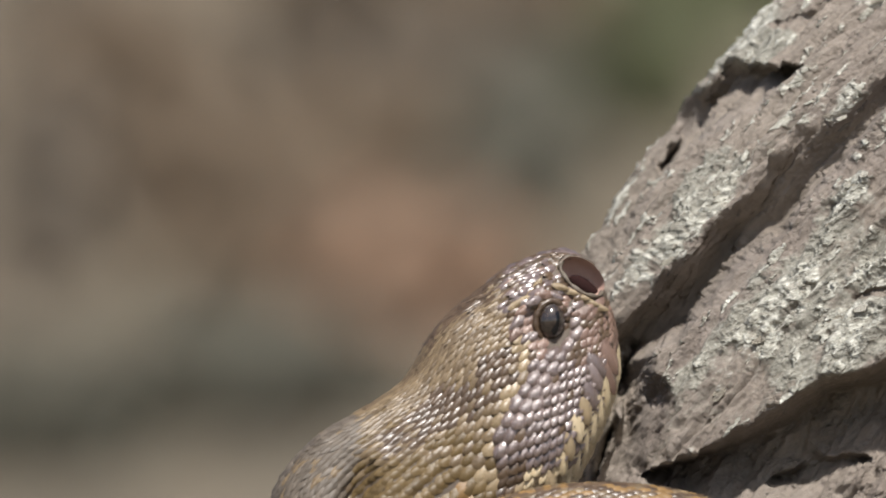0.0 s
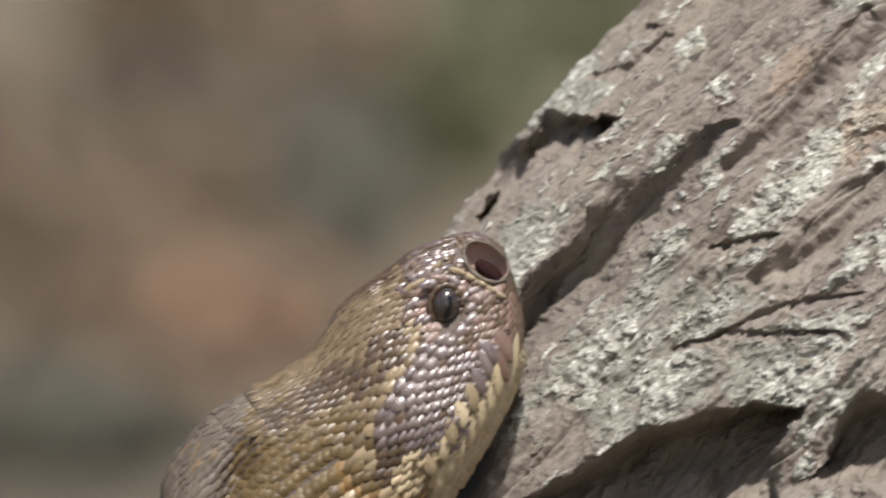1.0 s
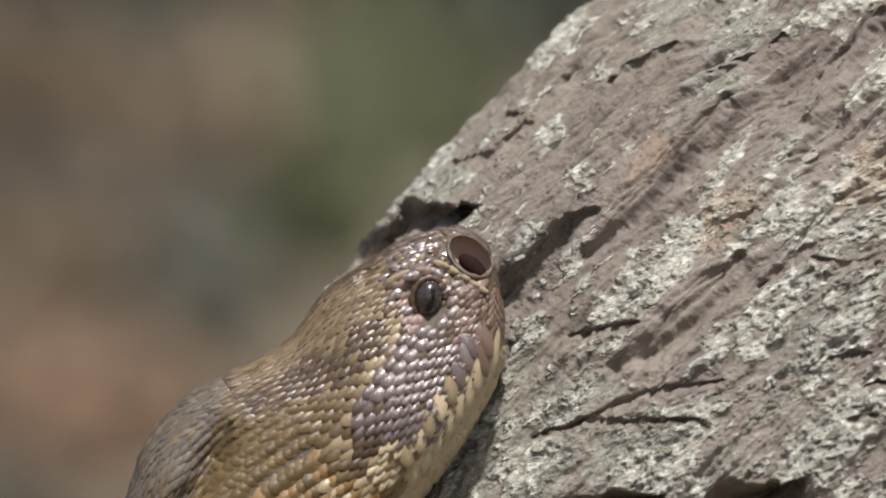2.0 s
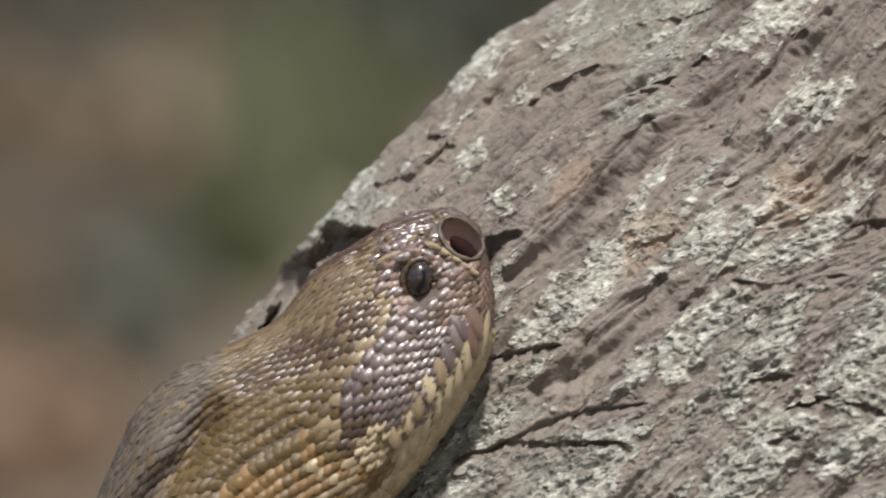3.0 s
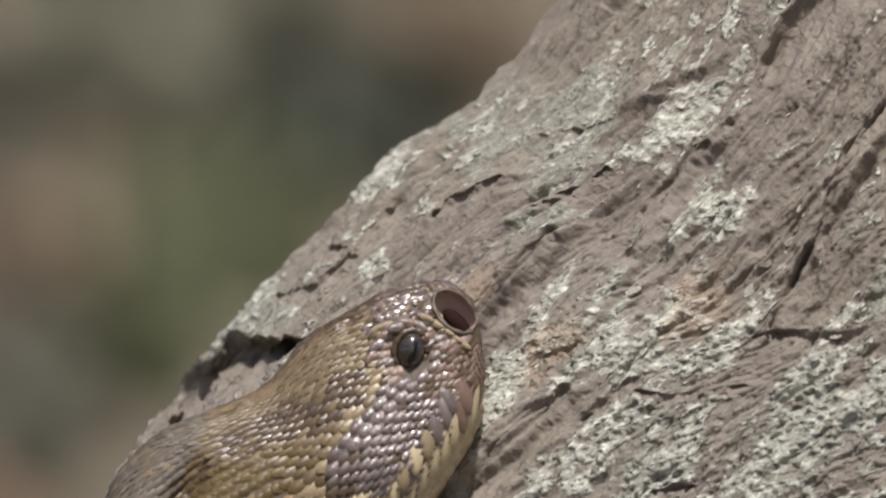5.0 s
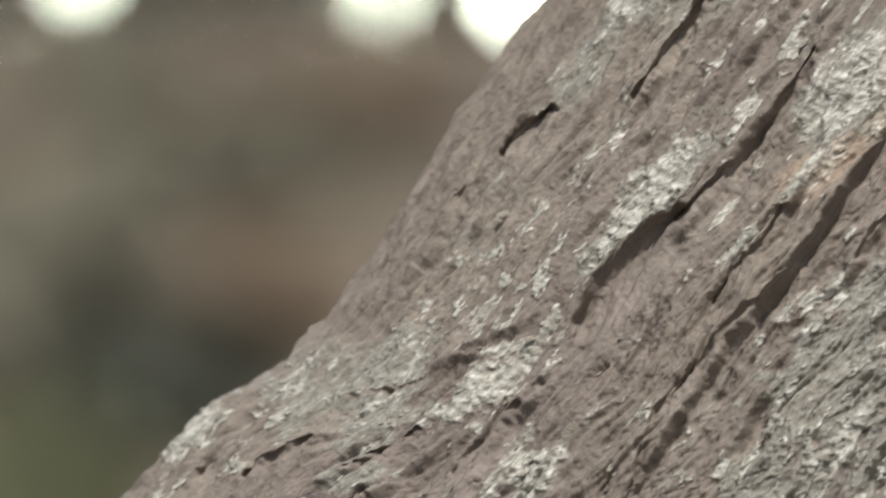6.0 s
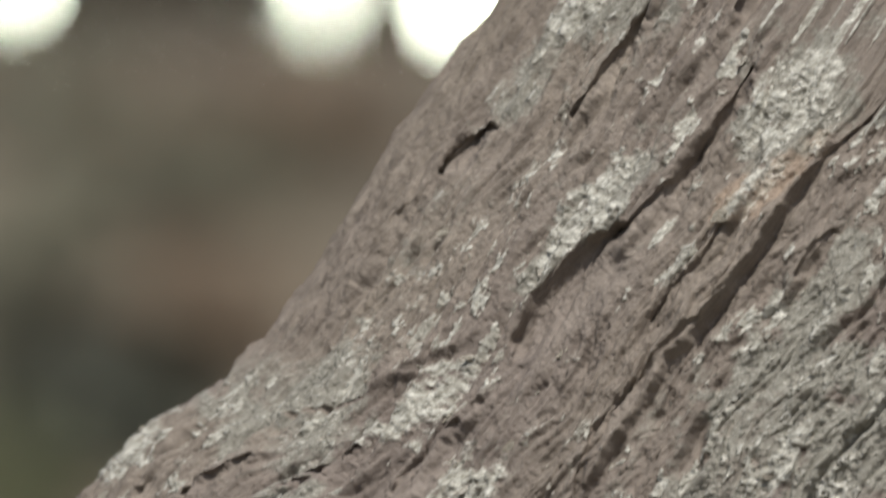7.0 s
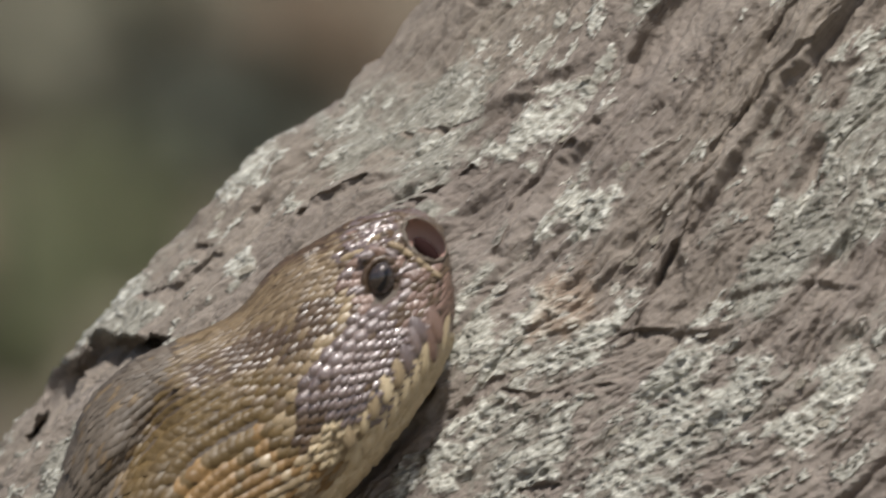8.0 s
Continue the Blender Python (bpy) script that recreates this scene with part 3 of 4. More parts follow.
GREY = skin_material("grey_scales", (0.086, 0.07, 0.054), (0.155, 0.127, 0.098), 0.5, 0.35)
# reddish lining, raised in tone for light that shines through the nostril wall
LINING = skin_material("nostril_lining", (0.42, 0.27, 0.22), (0.56, 0.38, 0.32), 0.5)
PINK = skin_material("reddish_brown_scales", (0.13, 0.078, 0.056), (0.24, 0.155, 0.118), 0.3, 0.7, 0.3)
# near-black tone for the shade deep in the nostril
PIT_SHADE = skin_material("nostril_shade_tone", (0.014, 0.007, 0.007), (0.03, 0.015, 0.014), 0.95, 0.05)
BLACK = skin_material("tongue_skin", (0.012, 0.01, 0.012), (0.03, 0.025, 0.03), 0.3)


def eye_material():
    m, t, b = mat("eyeball", 0.13, spec=0.7)
    c = coords(t, (1, 1, 1))
    n = noise_tex(t, c, 900, 4)
    t.links.new(ramp(t, n, [(0.35, (0.016, 0.011, 0.009)), (0.7, (0.05, 0.036, 0.028))]), b.inputs["Base Color"])
    b.inputs["Coat Weight"].default_value = 0.8
    b.inputs["Coat Roughness"].default_value = 0.03
    return m


EYEBALL = eye_material()
PUPIL = mat("pupil", 0.05)[0]
PUPIL.node_tree.nodes["Principled BSDF"].inputs["Base Color"].default_value = (0.004, 0.004, 0.005, 1)

# crown side and jaw side of head and body, from the snout back, and half-depth; plan units
STATIONS = [((780, 404), (799, 480), 14), ((752, 386), (801, 520), 52), ((712, 379), (797, 575), 78), ((640, 396), (782, 632), 98), ((568, 434), (748, 695), 114),
            ((494, 484), (698, 768), 124), ((422, 570), (638, 845), 126), ((332, 618), (560, 930), 135), ((244, 660), (455, 1010), 150), ((180, 722), (380, 1090), 162),
            ((142, 800), (330, 1180), 172), ((100, 890), (290, 1280), 178), ((-26, 1105), (190, 1480), 180), ((-200, 1350), (40, 1720), 175), ((-360, 1620), (-120, 1960), 165)]
E0 = np.array((672.0, 497.0))


def smooth_table(rows, n=400):
    """Even, gently curved samples through rows (Catmull-Rom)."""
    p = np.array(rows, float)
    mid = (p[:, :2] + p[:, 2:4]) / 2
    s = np.concatenate([[0], np.cumsum(np.hypot(*np.diff(mid, axis=0).T))])
    q = np.linspace(0, s[-1], n)
    g = np.gradient(p, s, axis=0)
    k = np.clip(np.searchsorted(s, q) - 1, 0, len(s) - 2)
    h = (s[k + 1] - s[k])[:, None]
    t = ((q - s[k])[:, None]) / h
    return q, ((2 * t ** 3 - 3 * t ** 2 + 1) * p[k] + (t ** 3 - 2 * t ** 2 + t) * h * g[k] + (-2 * t ** 3 + 3 * t ** 2) * p[k + 1] + (t ** 3 - t ** 2) * h * g[k + 1])


ARC, TABLE = smooth_table([(*l, *r, d) for l, r, d in STATIONS])
NOSE, NOSE_A, NOSE_B = np.array((748.0, 428.0)), 44.0, 27.0     # nostril: place, half-axes


def loft(s, phi):
    """Point on the snake in plan units about its eye (right, away, up). phi: 0 at the jaw side, pi at the crown side, pi/2 towards the light."""
    row = np.stack([np.interp(s, ARC, TABLE[:, k]) for k in range(5)], -1)
    c, half = (row[..., :2] + row[..., 2:4]) / 2, (row[..., 2:4] - row[..., :2]) / 2
    co, si = np.cos(phi), np.sin(phi)
    co = np.sign(co) * np.abs(co) ** 0.8
    p = c + half * co[..., None]
    y = -row[..., 4] * (np.sign(si) * np.abs(si) ** 0.75 + 0.28 * co * np.clip(si + 0.2, 0, 1))
    front = np.clip(si, 0, 1) ** 0.5
    # brow ridge, eye socket, nostril pit, cheek swelling
    def hump(cu, cv, r, amp):
        return amp * np.exp(-((p[..., 0] - cu) ** 2 + (p[..., 1] - cv) ** 2) / (r * r)) * front
    y = y - hump(655, 455, 40, 20) + hump(676, 500, 36, 8) - hump(615, 700, 90, 22) - hump(740, 480, 40, 8) - hump(745, 395, 40, 8)
    crown = np.clip((p[..., 0] - 500) / 80, 0, 1) * np.clip((500 - p[..., 1]) / 50, 0, 1)
    y = y - 7 * crown * vnoise(p[..., 0] / 17, p[..., 1] / 17, 77) * front
    fold, along, _ = line_distance(p[..., 0], p[..., 1], [(322, 690), (300, 735), (262, 805), (200, 870), (130, 960)])
    y = y + 46 * np.exp(-(fold / 30) ** 2) * np.clip(3 * along, 0, 1) * front
    da = np.array((0.72, 0.69))
    d = p - NOSE
    r = np.hypot((d @ da) / NOSE_A, (d @ np.array((-da[1], da[0]))) / NOSE_B)
    y = y + 95 * np.clip((1.08 - r) * 2.2, 0, 1) * front
    return np.stack([p[..., 0] - E0[0], y, E0[1] - p[..., 1]], -1)


def loft_mesh(name, s, nphi, material):
    ph = np.linspace(0, 2 * math.pi, nphi, endpoint=False)
    S, P = np.meshgrid(s, ph, indexing="ij")
    co = loft(S, P) * PX
    n, m = S.shape
    idx = np.arange(n * m).reshape(n, m)
    a, b = idx[:-1], idx[1:]
    f = np.stack([a, b, np.roll(b, -1, 1), np.roll(a, -1, 1)], -1).reshape(-1, 4).tolist()
    f += [idx[0].tolist(), idx[-1][::-1].tolist()]
    return mesh_of(name, co.reshape(-1, 3), f, material)


HEAD_END = 500.0
JOINTS = [500.0, 560.0, 630.0, 710.0, 800.0]          # where the links of the body begin, from the neck back
snake = tagged(new("snake"), "brown patterned viper with keeled scales climbing the leaning trunk", "snake")
head = part("head", loft_mesh("head", np.linspace(0, HEAD_END + 14, 190), 120, SKIN), snake, "broad triangular scaly head")
links = [part("neck" if k == 0 else "body_segment", loft_mesh("body_segment", np.linspace(a - 24, (JOINTS + [ARC[-1]])[k + 1] + (14 if k < 4 else 0), 22 if k < 4 else 70), 90, SKIN), snake) for k, a in enumerate(JOINTS)]


def link_of(s):
    """The link to which a ring of scales belongs, -1 for the head."""
    return sum(s >= a for a in JOINTS) - 1


def near_line(u, v, pts):
    return float(line_distance(np.array([u]), np.array([v]), pts)[0][0])


PALE_BAND = [(604, 516), (620, 550), (612, 585), (578, 618), (548, 646), (530, 690), (518, 740), (530, 775)]
STRIPE = [(600, 552), (520, 590), (440, 640), (370, 676)]
JAW = [(800, 500), (799, 575), (786, 632), (752, 695), (702, 768), (640, 845), (588, 905)]


def scale_look(u, v, rng):
    """Material of the scale at a plan point: the snake's markings, some of them toned for light and shade."""
    r = rng.random()
    j = float(vnoise(np.array(u / 38.0), np.array(v / 38.0), 301)) + 0.5 * rng.uniform(-1, 1)
    jaw = near_line(u, v, JAW)
    band = near_line(u, v, PALE_BAND)
    e = math.hypot(u - 672, v - 497)
    if u < 330 - (v - 640) * 0.40 + 10 * j:               # the grey back of the body behind the fold, its tone fitted to the light there
        return GREY if r < 0.9 else TAN
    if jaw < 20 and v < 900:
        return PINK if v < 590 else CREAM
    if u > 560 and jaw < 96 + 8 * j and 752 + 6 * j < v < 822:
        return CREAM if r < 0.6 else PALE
    if jaw < 130 + 12 * j and v > 806:                    # pale chin, which also stands in for light on the throat
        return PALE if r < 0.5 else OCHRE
    if 540 < u < 584 and 735 < v < 806:                   # dark wedge at the corner of the jaw
        return BROWN
    if band < 10 + 3 * j and v > 516:
        return PALE if r < 0.8 else TAN
    if e < 62 and v > 470:
        return PINK if r < 0.5 else DARK
    if u > 690 and 455 < v < 575:
        return PINK if r < 0.5 else BROWN
    if u + (v - 560) * 0.62 > 612 + 6 * j and 545 < v < 775 + 8 * j and (v < 690 or u > 535):
        return DARK if r < 0.88 else BROWN
    if u > 600 and v < 475:
        return BROWN if r < 0.4 else DARK if r < 0.95 else PINK
    warm = (v - 655 - (u - 400) * 0.10) / 150 + 0.22 * j
    # olive to ochre; shade on the left flank and light on the throat coloured in
    if warm > 1.05 and u > 330:
        return OCHRE if r < 0.8 else UMBER
    if warm > 0.35:
        return UMBER if r < 1.05 - 0.3 * warm or u < 380 else OCHRE
    if near_line(u, v, STRIPE) < 26 + 8 * j:
        return BROWN if r < 0.85 else TAN
    if warm > -0.1:
        return TAN if r < 0.5 else UMBER
    streak = math.sin((u * 0.50 + v * 0.86) / 24.0) + 0.7 * j
    return BROWN if streak > 0.45 else TAN


SCALE_SHAPE = [(-0.5, 0, -0.08), (-0.32, 0.30, -0.08), (0.0, 0.46, -0.06), (0.32, 0.33, 0.05), (0.53, 0.12, 0.12), (0.60, 0, 0.15), (0.53, -0.12, 0.12), (0.32, -0.33, 0.05), (0.0, -0.46, -0.06), (-0.32, -0.30, -0.08),
               (-0.22, 0, 0.20), (0.16, 0, 0.40), (0.44, 0, 0.40), (0.12, 0.22, 0.14), (0.12, -0.22, 0.14)]
SCALE_FACES = [(0, 10, 1), (1, 10, 13, 2), (10, 11, 13), (2, 13, 3), (13, 11, 12), (13, 12, 4, 3), (12, 5, 4), (12, 6, 5), (14, 7, 6, 12), (14, 12, 11), (8, 7, 14), (10, 14, 11), (9, 8, 14, 10), (0, 9, 10)]


def scale_mesh(material):
    me = mesh_of("scale", SCALE_SHAPE, [f[::-1] for f in SCALE_FACES], material)
    return me


SCALE_MESH = {}
single = 0
bulk = {k: ([], [], []) for k in range(-1, 5)}
SKINS = [TAN, BROWN, DARK, CREAM, OCHRE, GREY, PINK, PALE, UMBER]


COLUMNS = 44


def column(x, s):
    """Angle round the body of a column of scales; towards the jaw of the head they are broader."""
    k = 0.62 * min(1.0, max(0.0, (640 - s) / 200))
    return -0.45 + (math.pi + 0.9) * (x * (1 + k) - k * x * x)


def where_is_face(u, v):
    return u > 520 and v < 790


def lay_scales():
    global single
    rng = random.Random(7)
    s, row = 12.0, 0
    while s < ARC[-1] - 60:
        phs = np.array([column((k + 0.5 * (row % 2) + 0.25) / COLUMNS, s) for k in range(COLUMNS + 1)])
        ring = loft(np.full(phs.shape, s), phs)
        gaps = np.linalg.norm(np.diff(ring, axis=0), axis=1)
        typical = float(np.median(gaps))
        for k in range(COLUMNS):
            W = min(float(gaps[k]), 34.0)
            f = float(phs[k])
            ss = s + rng.uniform(-0.8, 0.8)
            c, ahead, aside = loft(np.array([ss, ss + 5, ss]), np.array([f, f, f + 0.02]))
            u, v = c[0] + E0[0], E0[1] - c[2]
            du, dv = u - NOSE[0], v - NOSE[1]
            if math.hypot((u - 674) / 34, (v - 500) / 42) < 1 or math.hypot((0.72 * du + 0.69 * dv) / NOSE_A, (0.72 * dv - 0.69 * du) / NOSE_B) < 1.17:
                continue
            snout = u > 600 and v < 478                    # fewer, coarser scales over snout and brow
            if snout and rng.random() < 0.3:
                continue
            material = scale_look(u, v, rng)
            W = min(W, 17.0) * 1.45 if snout else min(W, 20.0) if u > 690 and v < 520 else W
            L = max(typical * 2.3, W * 1.45)
            t = Vector(ahead - c).normalized()
            b = Vector(aside - c)
            n = t.cross(b).normalized()
            out = Vector((0, -math.sin(f), 0)) + Vector((ring[0] - ring[-1]) * math.cos(f)).normalized() * 0.8
            if n.dot(out) < 0:
                n = -n
            lean = 0.18 if where_is_face(u, v) else 0.12
            n = (n + t * rng.uniform(-lean, lean) + Vector(b).normalized() * rng.uniform(-lean, lean)).normalized()
            t = (t - n * t.dot(n)).normalized()
            b = n.cross(t).normalized()
            j = rng.uniform(0.94, 1.08)
            m = Matrix((t * L * j, b * W * 1.32 * j, n * W * (rng.uniform(0.7, 1.3) if snout else 1.3 if material in (DARK, CREAM) else 0.8))).transposed()
            where = link_of(s)
            if where < 0 and material in (DARK, CREAM, PINK) and single < 300 and v > 470 and near_line(u, v, JAW) > 30:
                if material.name not in SCALE_MESH:
                    SCALE_MESH[material.name] = scale_mesh(material)
                ob = part("scale", SCALE_MESH[material.name], head)
                ob.matrix_basis = Matrix.Translation(Vector(c) * PX) @ (m * PX).to_4x4()
                single += 1
                continue
            vs, fs, ms = bulk[where]
            k0 = len(vs)
            vs += [(Vector(c) + m @ Vector(q)) * PX for q in SCALE_SHAPE]
            fs += [tuple(k0 + i for i in q[::-1]) for q in SCALE_FACES]
            ms += [SKINS.index(material)] * len(SCALE_FACES)
        s += max(typical * 1.02, 6.0)
        row += 1
    for key, parent in enumerate([head] + links, -1):
        vs, fs, ms = bulk[key]
        me = mesh_of("scale_cover", vs, fs, SKINS[0])
        for x in SKINS[1:]:
            me.materials.append(x)
        me.polygons.foreach_set("material_index", ms)
        part("scale_cover", me, parent, "overlapping keeled scales in brown, ochre and cream", "stuff")


lay_scales()


def lip_scales():
    """The long pale scales of the lip's edge and the row of labial scales above them."""
    line = np.array(JAW[1:6], float)
    d = np.concatenate([[0], np.cumsum(np.hypot(*np.diff(line, axis=0).T))])
    rng = random.Random(5)

    def place(w, off, L, W, lift, material, lean):
        u, v = np.interp(w, d, line[:, 0]), np.interp(w, d, line[:, 1])
        u2, v2 = np.interp(w + 20, d, line[:, 0]), np.interp(w + 20, d, line[:, 1])
        run = Vector((u2 - u, 0, -(v2 - v))).normalized()
        inward = Vector((run.z, 0, -run.x))
        if inward.x > 0:
            inward = -inward
        q = surface_at(u + inward.x * off, v - inward.z * off)
        q2 = surface_at(u + inward.x * (off + 14), v - inward.z * (off + 14))
        slope = Vector(q2 - q).normalized()
        t = (run * math.cos(lean) - slope * math.sin(lean)).normalized()
        n = run.cross(slope).normalized()
        if n.y > 0:
            n = -n
        b = n.cross(t).normalized()
        m = Matrix((t * L, b * W, n * lift)).transposed()
        if material.name not in SCALE_MESH:
            SCALE_MESH[material.name] = scale_mesh(material)
        ob = part("lip_scale", SCALE_MESH[material.name], head)
        ob.matrix_basis = Matrix.Translation((Vector(q) + n * 4) * PX) @ (m * PX).to_4x4()

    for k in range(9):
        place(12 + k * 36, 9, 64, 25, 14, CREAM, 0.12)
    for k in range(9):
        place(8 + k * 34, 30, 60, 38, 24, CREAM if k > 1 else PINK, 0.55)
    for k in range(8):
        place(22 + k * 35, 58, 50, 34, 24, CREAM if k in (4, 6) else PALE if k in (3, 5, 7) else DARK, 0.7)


def surface_at(u, v):
    """The snake's skin at a plan point, seen from its side."""
    S, P = np.meshgrid(np.linspace(0, HEAD_END, 200), np.linspace(0.05, 3.09, 160), indexing="ij")
    q = loft(S, P)
    d = (q[..., 0] - (u - E0[0])) ** 2 + (q[..., 2] - (E0[1] - v)) ** 2
    return q.reshape(-1, 3)[int(d.argmin())]


lip_scales()


def ball(name, radii, material, seg=40, rings=24):
    bm = bmesh.new()
    bmesh.ops.create_uvsphere(bm, u_segments=seg, v_segments=rings, radius=1.0)
    bmesh.ops.scale(bm, vec=radii, verts=bm.verts)
    me = bpy.data.meshes.new(name)
    bm.to_mesh(me)
    bm.free()
    me.materials.append(material)
    me.polygons.foreach_set("use_smooth", [True] * len(me.polygons))
    return me


def tube(name, pts, radii, material, seg=12):
    """A round rod through points, with a radius at each."""
    verts, faces = [], []
    n = len(pts)
    for i, p in enumerate(pts):
        t = (Vector(pts[min(i + 1, n - 1)]) - Vector(pts[max(i - 1, 0)])).normalized()
        a = t.cross(Vector((0.13, 0.9, 0.31))).normalized()
        b = t.cross(a)
        for k in range(seg):
            w = 2 * math.pi * k / seg
            verts.append(Vector(p) + (a * math.cos(w) + b * math.sin(w)) * radii[i])
        if i:
            for k in range(seg):
                o, q = (i - 1) * seg, i * seg
                faces.append((o + k, o + (k + 1) % seg, q + (k + 1) % seg, q + k))
    faces += [tuple(range(seg))[::-1], tuple(range((n - 1) * seg, n * seg))]
    return mesh_of(name, verts, faces, material)


def face_details():
    e = surface_at(674, 499)
    eye = part("eye", ball("eye", (24 * PX, 22 * PX, 32 * PX), EYEBALL), head, "glossy dark eye")
    eye.matrix_basis = Matrix.Translation(Vector((e[0], e[1] - 4, e[2])) * PX) @ pose(0, 0, 0, 0, 14, 0)
    slit = part("pupil", ball("pupil", (8 * PX, 4 * PX, 22 * PX), PUPIL), eye)
    slit.location = Vector((4, -17.6, -3)) * PX
    ring = []
    for k in range(33):
        w = 2 * math.pi * k / 32
        ring.append(Vector((e[0] + 28 * math.cos(w) + 7 * math.sin(w), e[1] - 3 + 4 * math.cos(w), e[2] + 35 * math.sin(w) - 5 * math.cos(w))) * PX)
    part("eye_rim", tube("eye_rim", ring, [(6 + 1.5 * math.sin(k * 2.3)) * PX for k in range(33)], BROWN, 8), head)
    line = [(604, 512), (616, 492), (630, 474), (648, 460), (668, 452), (688, 456), (704, 468)]
    for k, (u, v) in enumerate(line[:-1]):
        q, q2 = Vector(surface_at(u, v)), Vector(surface_at(*line[k + 1]))
        t = (q - q2).normalized()
        n = Vector((-0.25, -1, 0.45)).normalized()
        b = n.cross(t).normalized()
        me = SCALE_MESH[DARK.name] if k % 2 else SCALE_MESH[PINK.name]
        ob = part("brow_scale", me, head)
        ob.matrix_basis = Matrix.Translation((q + n * 5) * PX) @ (Matrix((t * 34, b * 22, n * 20)).transposed() * PX).to_4x4()
    rim = []
    for k in range(41):
        w = 2 * math.pi * k / 40
        a, b = NOSE_A * 1.02 * math.cos(w), NOSE_B * 1.05 * math.sin(w)
        u, v = NOSE[0] + 0.72 * a - 0.69 * b, NOSE[1] + 0.69 * a + 0.72 * b
        q = surface_at(u + 0.08 * (u - NOSE[0]), v + 0.08 * (v - NOSE[1]))
        rim.append(Vector((u - E0[0], q[1] - 4, E0[1] - v)) * PX)
    nostril = part("nostril", tube("nostril", rim, [(3.6 + 1.4 * math.sin(2 * math.pi * 9 * k / 40)) * PX for k in range(41)], GREY, 10), head, "large round upturned nostril with a pale rim")
    q = surface_at(NOSE[0], NOSE[1])
    cv, cf = [(0, 22, 0)], []
    for i in range(1, 9):
        for k in range(32):
            w, f = 2 * math.pi * k / 32, i / 8
            cv.append((NOSE_A * 1.02 * f * math.cos(w), 22 * math.sqrt(max(0, 1 - f * f)) - (10 if i == 8 else 0), -NOSE_B * 1.05 * f * math.sin(w)))
            a, b2 = 1 + (i - 1) * 32 + k, 1 + (i - 1) * 32 + (k + 1) % 32
            cf.append((0, a, b2) if i == 1 else (a - 32, a, b2, b2 - 32))
    rim_y = sum(p.y for p in rim) / len(rim) / PX
    lin = part("nostril_lining", mesh_of("nostril_lining", [Vector(p) * PX for p in cv], cf, LINING), nostril, "reddish lining, coloured paler for the light through it")
    lin.matrix_basis = Matrix.Translation(Vector((NOSE[0] - E0[0], rim_y + 6, E0[1] - NOSE[1])) * PX) @ pose(0, 0, 0, 0, 43.8, 0)
    # a dark ball at the lower right stands in for the pit's shadow
    hole = part("nostril_opening", ball("nostril_opening", (32 * PX, 14 * PX, 15 * PX), PIT_SHADE), nostril, "dark body standing in for the shade inside")
    hole.matrix_basis = Matrix.Translation(Vector((NOSE[0] + 5 - E0[0], rim_y + 17, E0[1] - NOSE[1] - 20)) * PX) @ pose(0, 0, 0, 0, 43.8, 0)
    # pale, broken ridges under the nostril and along the brow
    for run, tone in (([(690, 438), (706, 448), (722, 458), (740, 470), (756, 482), (772, 493)], PALE), ([(606, 470), (622, 462), (640, 456), (654, 444), (664, 430)], PALE)):
        first, last = surface_at(*run[0])[1], surface_at(*run[-1])[1]
        for k in range(len(run) - 1):
            q, q2 = (Vector((run[i][0] - E0[0], first + (last - first) * i / (len(run) - 1), E0[1] - run[i][1])) for i in (k, k + 1))
            t = (q2 - q).normalized()
            n = Vector((-0.1, -1, 0.35)).normalized()
            b = n.cross(t).normalized()
            if tone.name not in SCALE_MESH:
                SCALE_MESH[tone.name] = scale_mesh(tone)
            ob = part("ridge_scale", SCALE_MESH[tone.name], head)
            ob.matrix_basis = Matrix.Translation(((q + q2) * 0.5 + n * 9) * PX) @ (Matrix((t * ((q2 - q).length * 1.7), b * 15, n * 14)).transposed() * PX).to_4x4()


face_details()
# forked tongue: lies in the mouth and flicks out once
tongue = part("tongue", tube("tongue", [Vector(p) * PX for p in ((0, 0, 0), (32, -4, 8), (66, -8, 5), (104, -8, -10), (138, -6, -34))], [3.2 * PX, 3.2 * PX, 3 * PX, 2.2 * PX, 1 * PX], BLACK, 8), snake, "thin black forked tongue")
part("tongue_tip", tube("tongue_tip", [Vector(p) * PX for p in ((66, -8, 5), (104, -20, -4), (136, -32, -22))], [2.6 * PX, 2 * PX, 0.8 * PX], BLACK, 8), tongue)


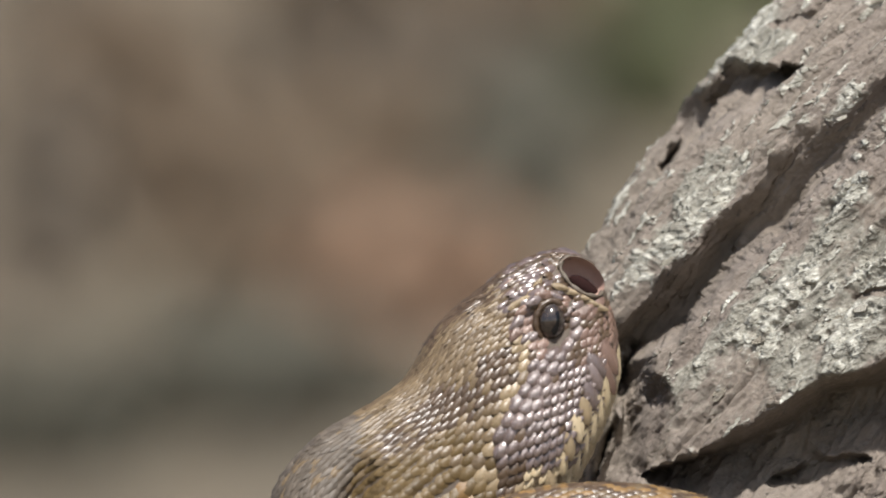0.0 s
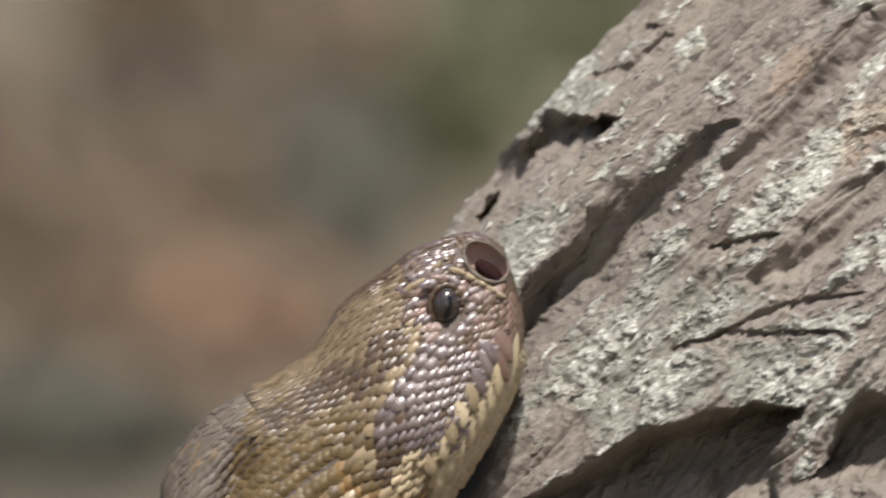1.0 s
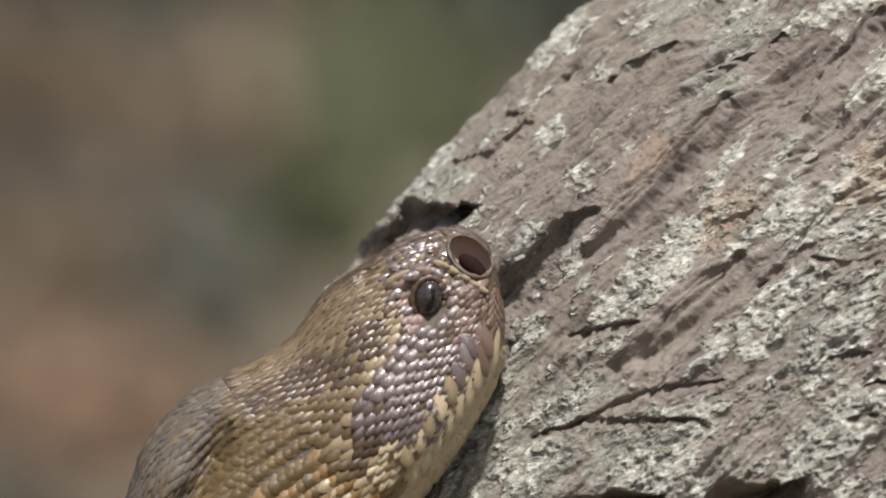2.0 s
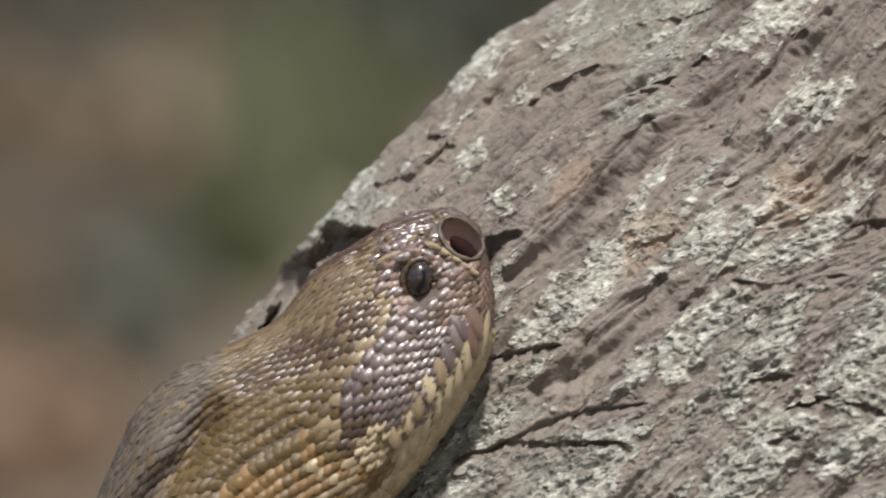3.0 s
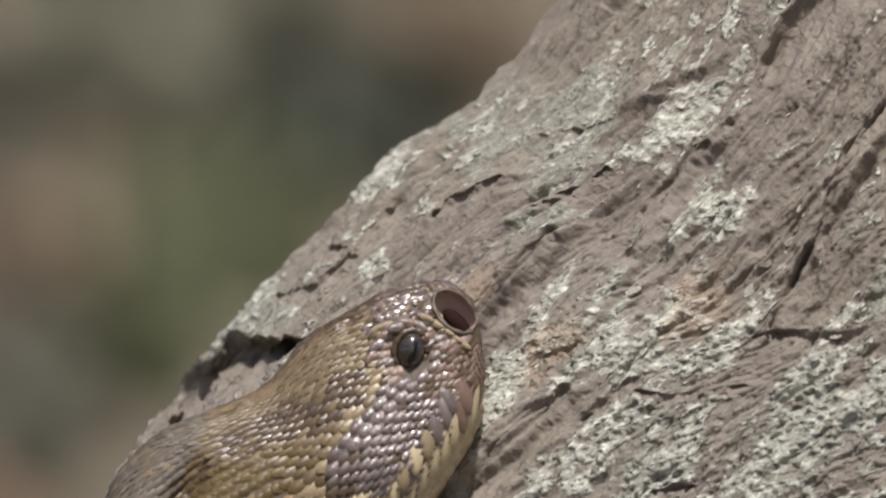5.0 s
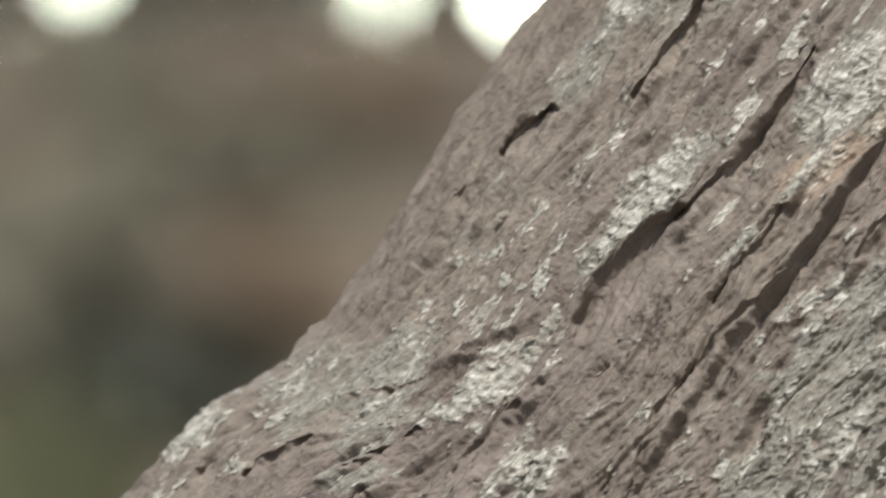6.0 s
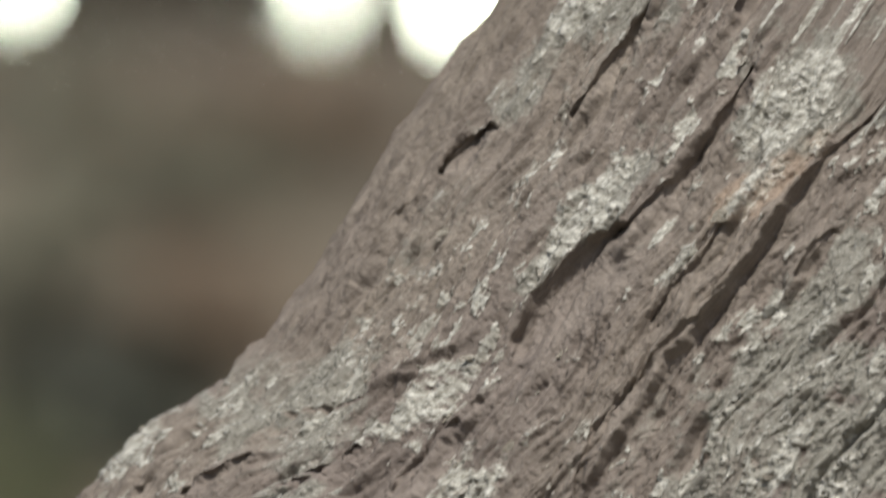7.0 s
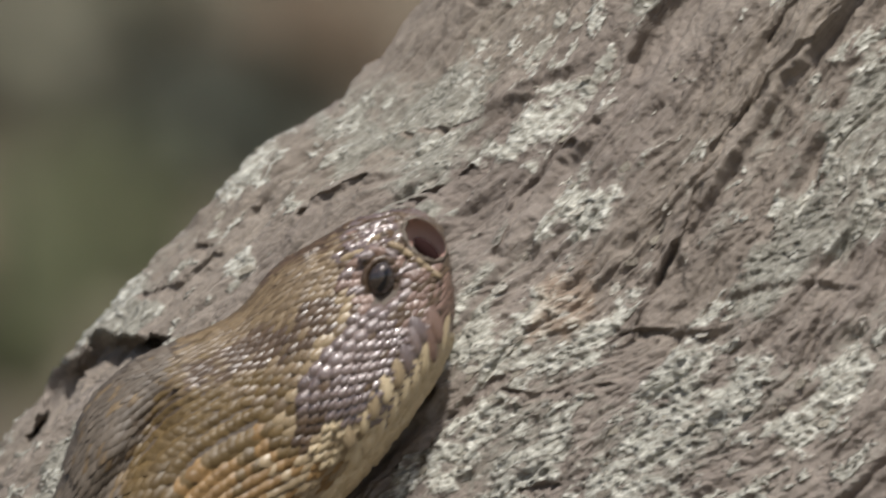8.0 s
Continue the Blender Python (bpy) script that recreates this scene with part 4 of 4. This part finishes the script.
def hind_coil():
    pts = [(-420, 1950), (-330, 1700), (-180, 1480), (0, 1330), (180, 1268), (350, 1268), (520, 1320), (680, 1430), (820, 1600), (900, 1800)]
    p = np.array(pts, float)
    s = np.linspace(0, len(pts) - 1, 70)
    u, v = np.interp(s, range(len(pts)), p[:, 0]), np.interp(s, range(len(pts)), p[:, 1])
    k = np.exp(-np.linspace(-2, 2, 13) ** 2)
    k /= k.sum()
    u, v = np.convolve(np.pad(u, 6, mode="edge"), k, "valid"), np.convolve(np.pad(v, 6, mode="edge"), k, "valid")
    way = [at(a, b, -0.022) - at(172, 873, 0.0) for a, b in zip(u, v)]
    rad = [(112 - 20 * (i / 70)) * PX for i in range(70)]
    coil = part("hind_body", tube("hind_body", way, rad, SKIN, 28), snake, "hind body in a loop against the root")
    rng = random.Random(3)
    vs, fs, ms = [], [], []
    for i in range(2, 68):
        t = (way[i + 1] - way[i - 1]).normalized()
        for r in range(2):
            for q in range(34):
                w = 2 * math.pi * (q + 0.5 * r) / 34
                a = t.cross(Vector((0.13, 0.9, 0.31))).normalized()
                n = a * math.cos(w) + t.cross(a) * math.sin(w)
                if n.y > 0.4:
                    continue
                c = way[i].lerp(way[i + 1], r * 0.5) + n * rad[i]
                m = Matrix((t * 34, n.cross(t) * 23, n * 18)).transposed()
                k0 = len(vs)
                vs += [c + (m @ Vector(z)) * PX for z in SCALE_SHAPE]
                fs += [tuple(k0 + j for j in z[::-1]) for z in SCALE_FACES]
                ms += [rng.choice([1, 1, 0, 4])] * len(SCALE_FACES)
    me = mesh_of("scale_cover", vs, fs, SKINS[0])
    for x in SKINS[1:]:
        me.materials.append(x)
    me.polygons.foreach_set("material_index", ms)
    part("scale_cover", me, coil, "", "stuff")
    return coil


coil = hind_coil()

# ---- loose crusts on the bark ----
def chip_mesh(seed):
    """A thin scaly chip with a ragged outline, about one unit across, thickest at its lower edge."""
    rng = random.Random(seed)
    n = 9
    ring = []
    for k in range(n):
        w = 2 * math.pi * k / n
        q = rng.uniform(0.33, 0.58)
        ring.append((q * math.cos(w) * 1.25, q * math.sin(w) * 0.75))
    top = [(x, z, -0.10 - (0.10 if z < 0 else 0.0) - rng.uniform(0, 0.05)) for x, z in ring]
    verts = [(x, y, z) for x, z, y in top] + [(x * 0.94, 0.12, z * 0.94) for x, z in ring] + [(0, -0.2, 0)]
    faces = [(k, (k + 1) % n, 2 * n) for k in range(n)] + [(k + n, (k + 1) % n + n, (k + 1) % n, k) for k in range(n)]
    return mesh_of("lichen_flake", verts, faces, LICHEN, False)


def lay_chips():
    rng = random.Random(12)
    kinds = [chip_mesh(k) for k in range(12)]
    flat_u, flat_v, flat_co = BARK_U.ravel(), BARK_V.ravel(), BARK_CO.reshape(-1, 3)
    front = np.nonzero((np.tile(np.arange(BARK_U.shape[1]), BARK_U.shape[0]) < 745) & (flat_v < 1250) & (flat_v > -900))[0]
    fu, fv = flat_u[front], flat_v[front]
    spots = []
    ca, sa = math.cos(GRAIN), math.sin(GRAIN)
    while len(spots) < 285:
        cu, cv, a, b = CRUSTS[rng.randrange(len(CRUSTS))]
        if rng.random() > (a * b) / 12000 + 0.25:
            continue
        p, q = rng.gauss(0, 0.55) * a, rng.gauss(0, 0.55) * b
        spots.append((cu + p * ca - q * sa, cv + p * sa + q * ca))
    for u, v in spots:
        i = front[int(((fu - u) ** 2 + (fv - v) ** 2).argmin())]
        size = rng.choice((9, 11, 12, 14, 16, 20, 26)) * PX
        ob = part("lichen_flake", kinds[rng.randrange(12)], trunk)
        ob.matrix_basis = Matrix.Translation(Vector(flat_co[i]) + Vector((0, 0.0001, 0))) @ pose(0, 0, 0, rng.uniform(-25, 5), rng.uniform(-50, -5), rng.uniform(-20, 12)) @ Matrix.Diagonal((size, size * 0.6, size * 0.8, 1))


lay_chips()

# seconds, the eye's plan place, depth, turn in the picture, turn of the head away
CRAWL = [(0.0, 148, 873, 0.000, -7, 14), (0.25, 212, 834, 0.000, -5.8, 7), (0.5, 286, 783, 0.000, -4.7, 0), (1.0, 306, 750, 0.000, -4, 0), (1.5, 407, 657, -0.002, -3, 0), (1.7, 457, 626, -0.003, -2.1, 0), (2.2, 560, 555, -0.004, -1.6, 0), (2.8, 638, 507, -0.005, -1.2, 0),
         (3.0, 644, 508, -0.005, -0.7, 0), (3.5, 672, 497, -0.006, 0, 0), (4.0, 690, 491, -0.006, 0, 0), (4.2, 722, 477, -0.007, 0.6, 0), (4.7, 778, 450, -0.009, 1.6, 0), (5.3, 845, 415, -0.011, 2.5, 0),
         (5.5, 889, 388, -0.012, 2.7, 0), (6.0, 930, 358, -0.013, 2.5, 0), (6.7, 952, 340, -0.014, 2.2, 0), (7.5, 968, 328, -0.015, 2, 0), (8.0, 985, 316, -0.016, 2, 0)]
# seconds and the bend, in degrees, at each joint of the body
BEND = [(0.0, 0, 0, 0, 0, 0), (0.5, -2.5, -1.5, -1.5, -1, -1), (1.0, -4, -2.5, -2, -1.5, -1), (1.5, -3.5, -2, -2, -1, -1), (2.8, -0.5, -0.5, 0, 0, 0), (3.5, 0, 0, 0, 0, 0),
        (4.2, 0, -0.5, -0.5, 0, 0), (5.3, -1, -1, -1, 0, 0), (6.7, -1.5, -1.5, -2, 0, 3), (8.0, -2, -2, -2.5, 0, 4)]
MOUTH = Vector((118, -20, 30)) * PX


def motions():
    rows = [(t, Matrix.Translation(at(u, v, y)) @ pose(0, 0, 0, 0, turn, 0) @ pose(0, 0, 0, 0, 0, yaw)) for t, u, v, y, turn, yaw in CRAWL]
    walk(snake, rows)
    home = Matrix.Translation(at(172, 873, 0.0))
    pivots = [Vector(loft(np.array(a), np.array(0.0)) + loft(np.array(a), np.array(math.pi))) * 0.5 * PX for a in JOINTS]
    for k, link in enumerate(links):
        keys = []
        for t, *bends in BEND:
            m = Matrix.Identity(4)
            for p, b in list(zip(pivots, bends))[:k + 1]:
                m = m @ Matrix.Translation(p) @ pose(0, 0, 0, 0, b, 0) @ Matrix.Translation(-p)
            keys.append((t, m))
        walk(link, keys)
    walk(coil, [(t, m.inverted() @ home) for t, m in rows])
    inside = MOUTH + Vector((-135, 45, -50)) * PX
    walk(tongue, [(t, Matrix.Translation(p)) for t, p in ((0.0, inside), (0.4, inside), (0.5, MOUTH), (0.6, MOUTH - Vector((22, 0, 0)) * PX), (0.7, inside), (8.0, inside))])


motions()
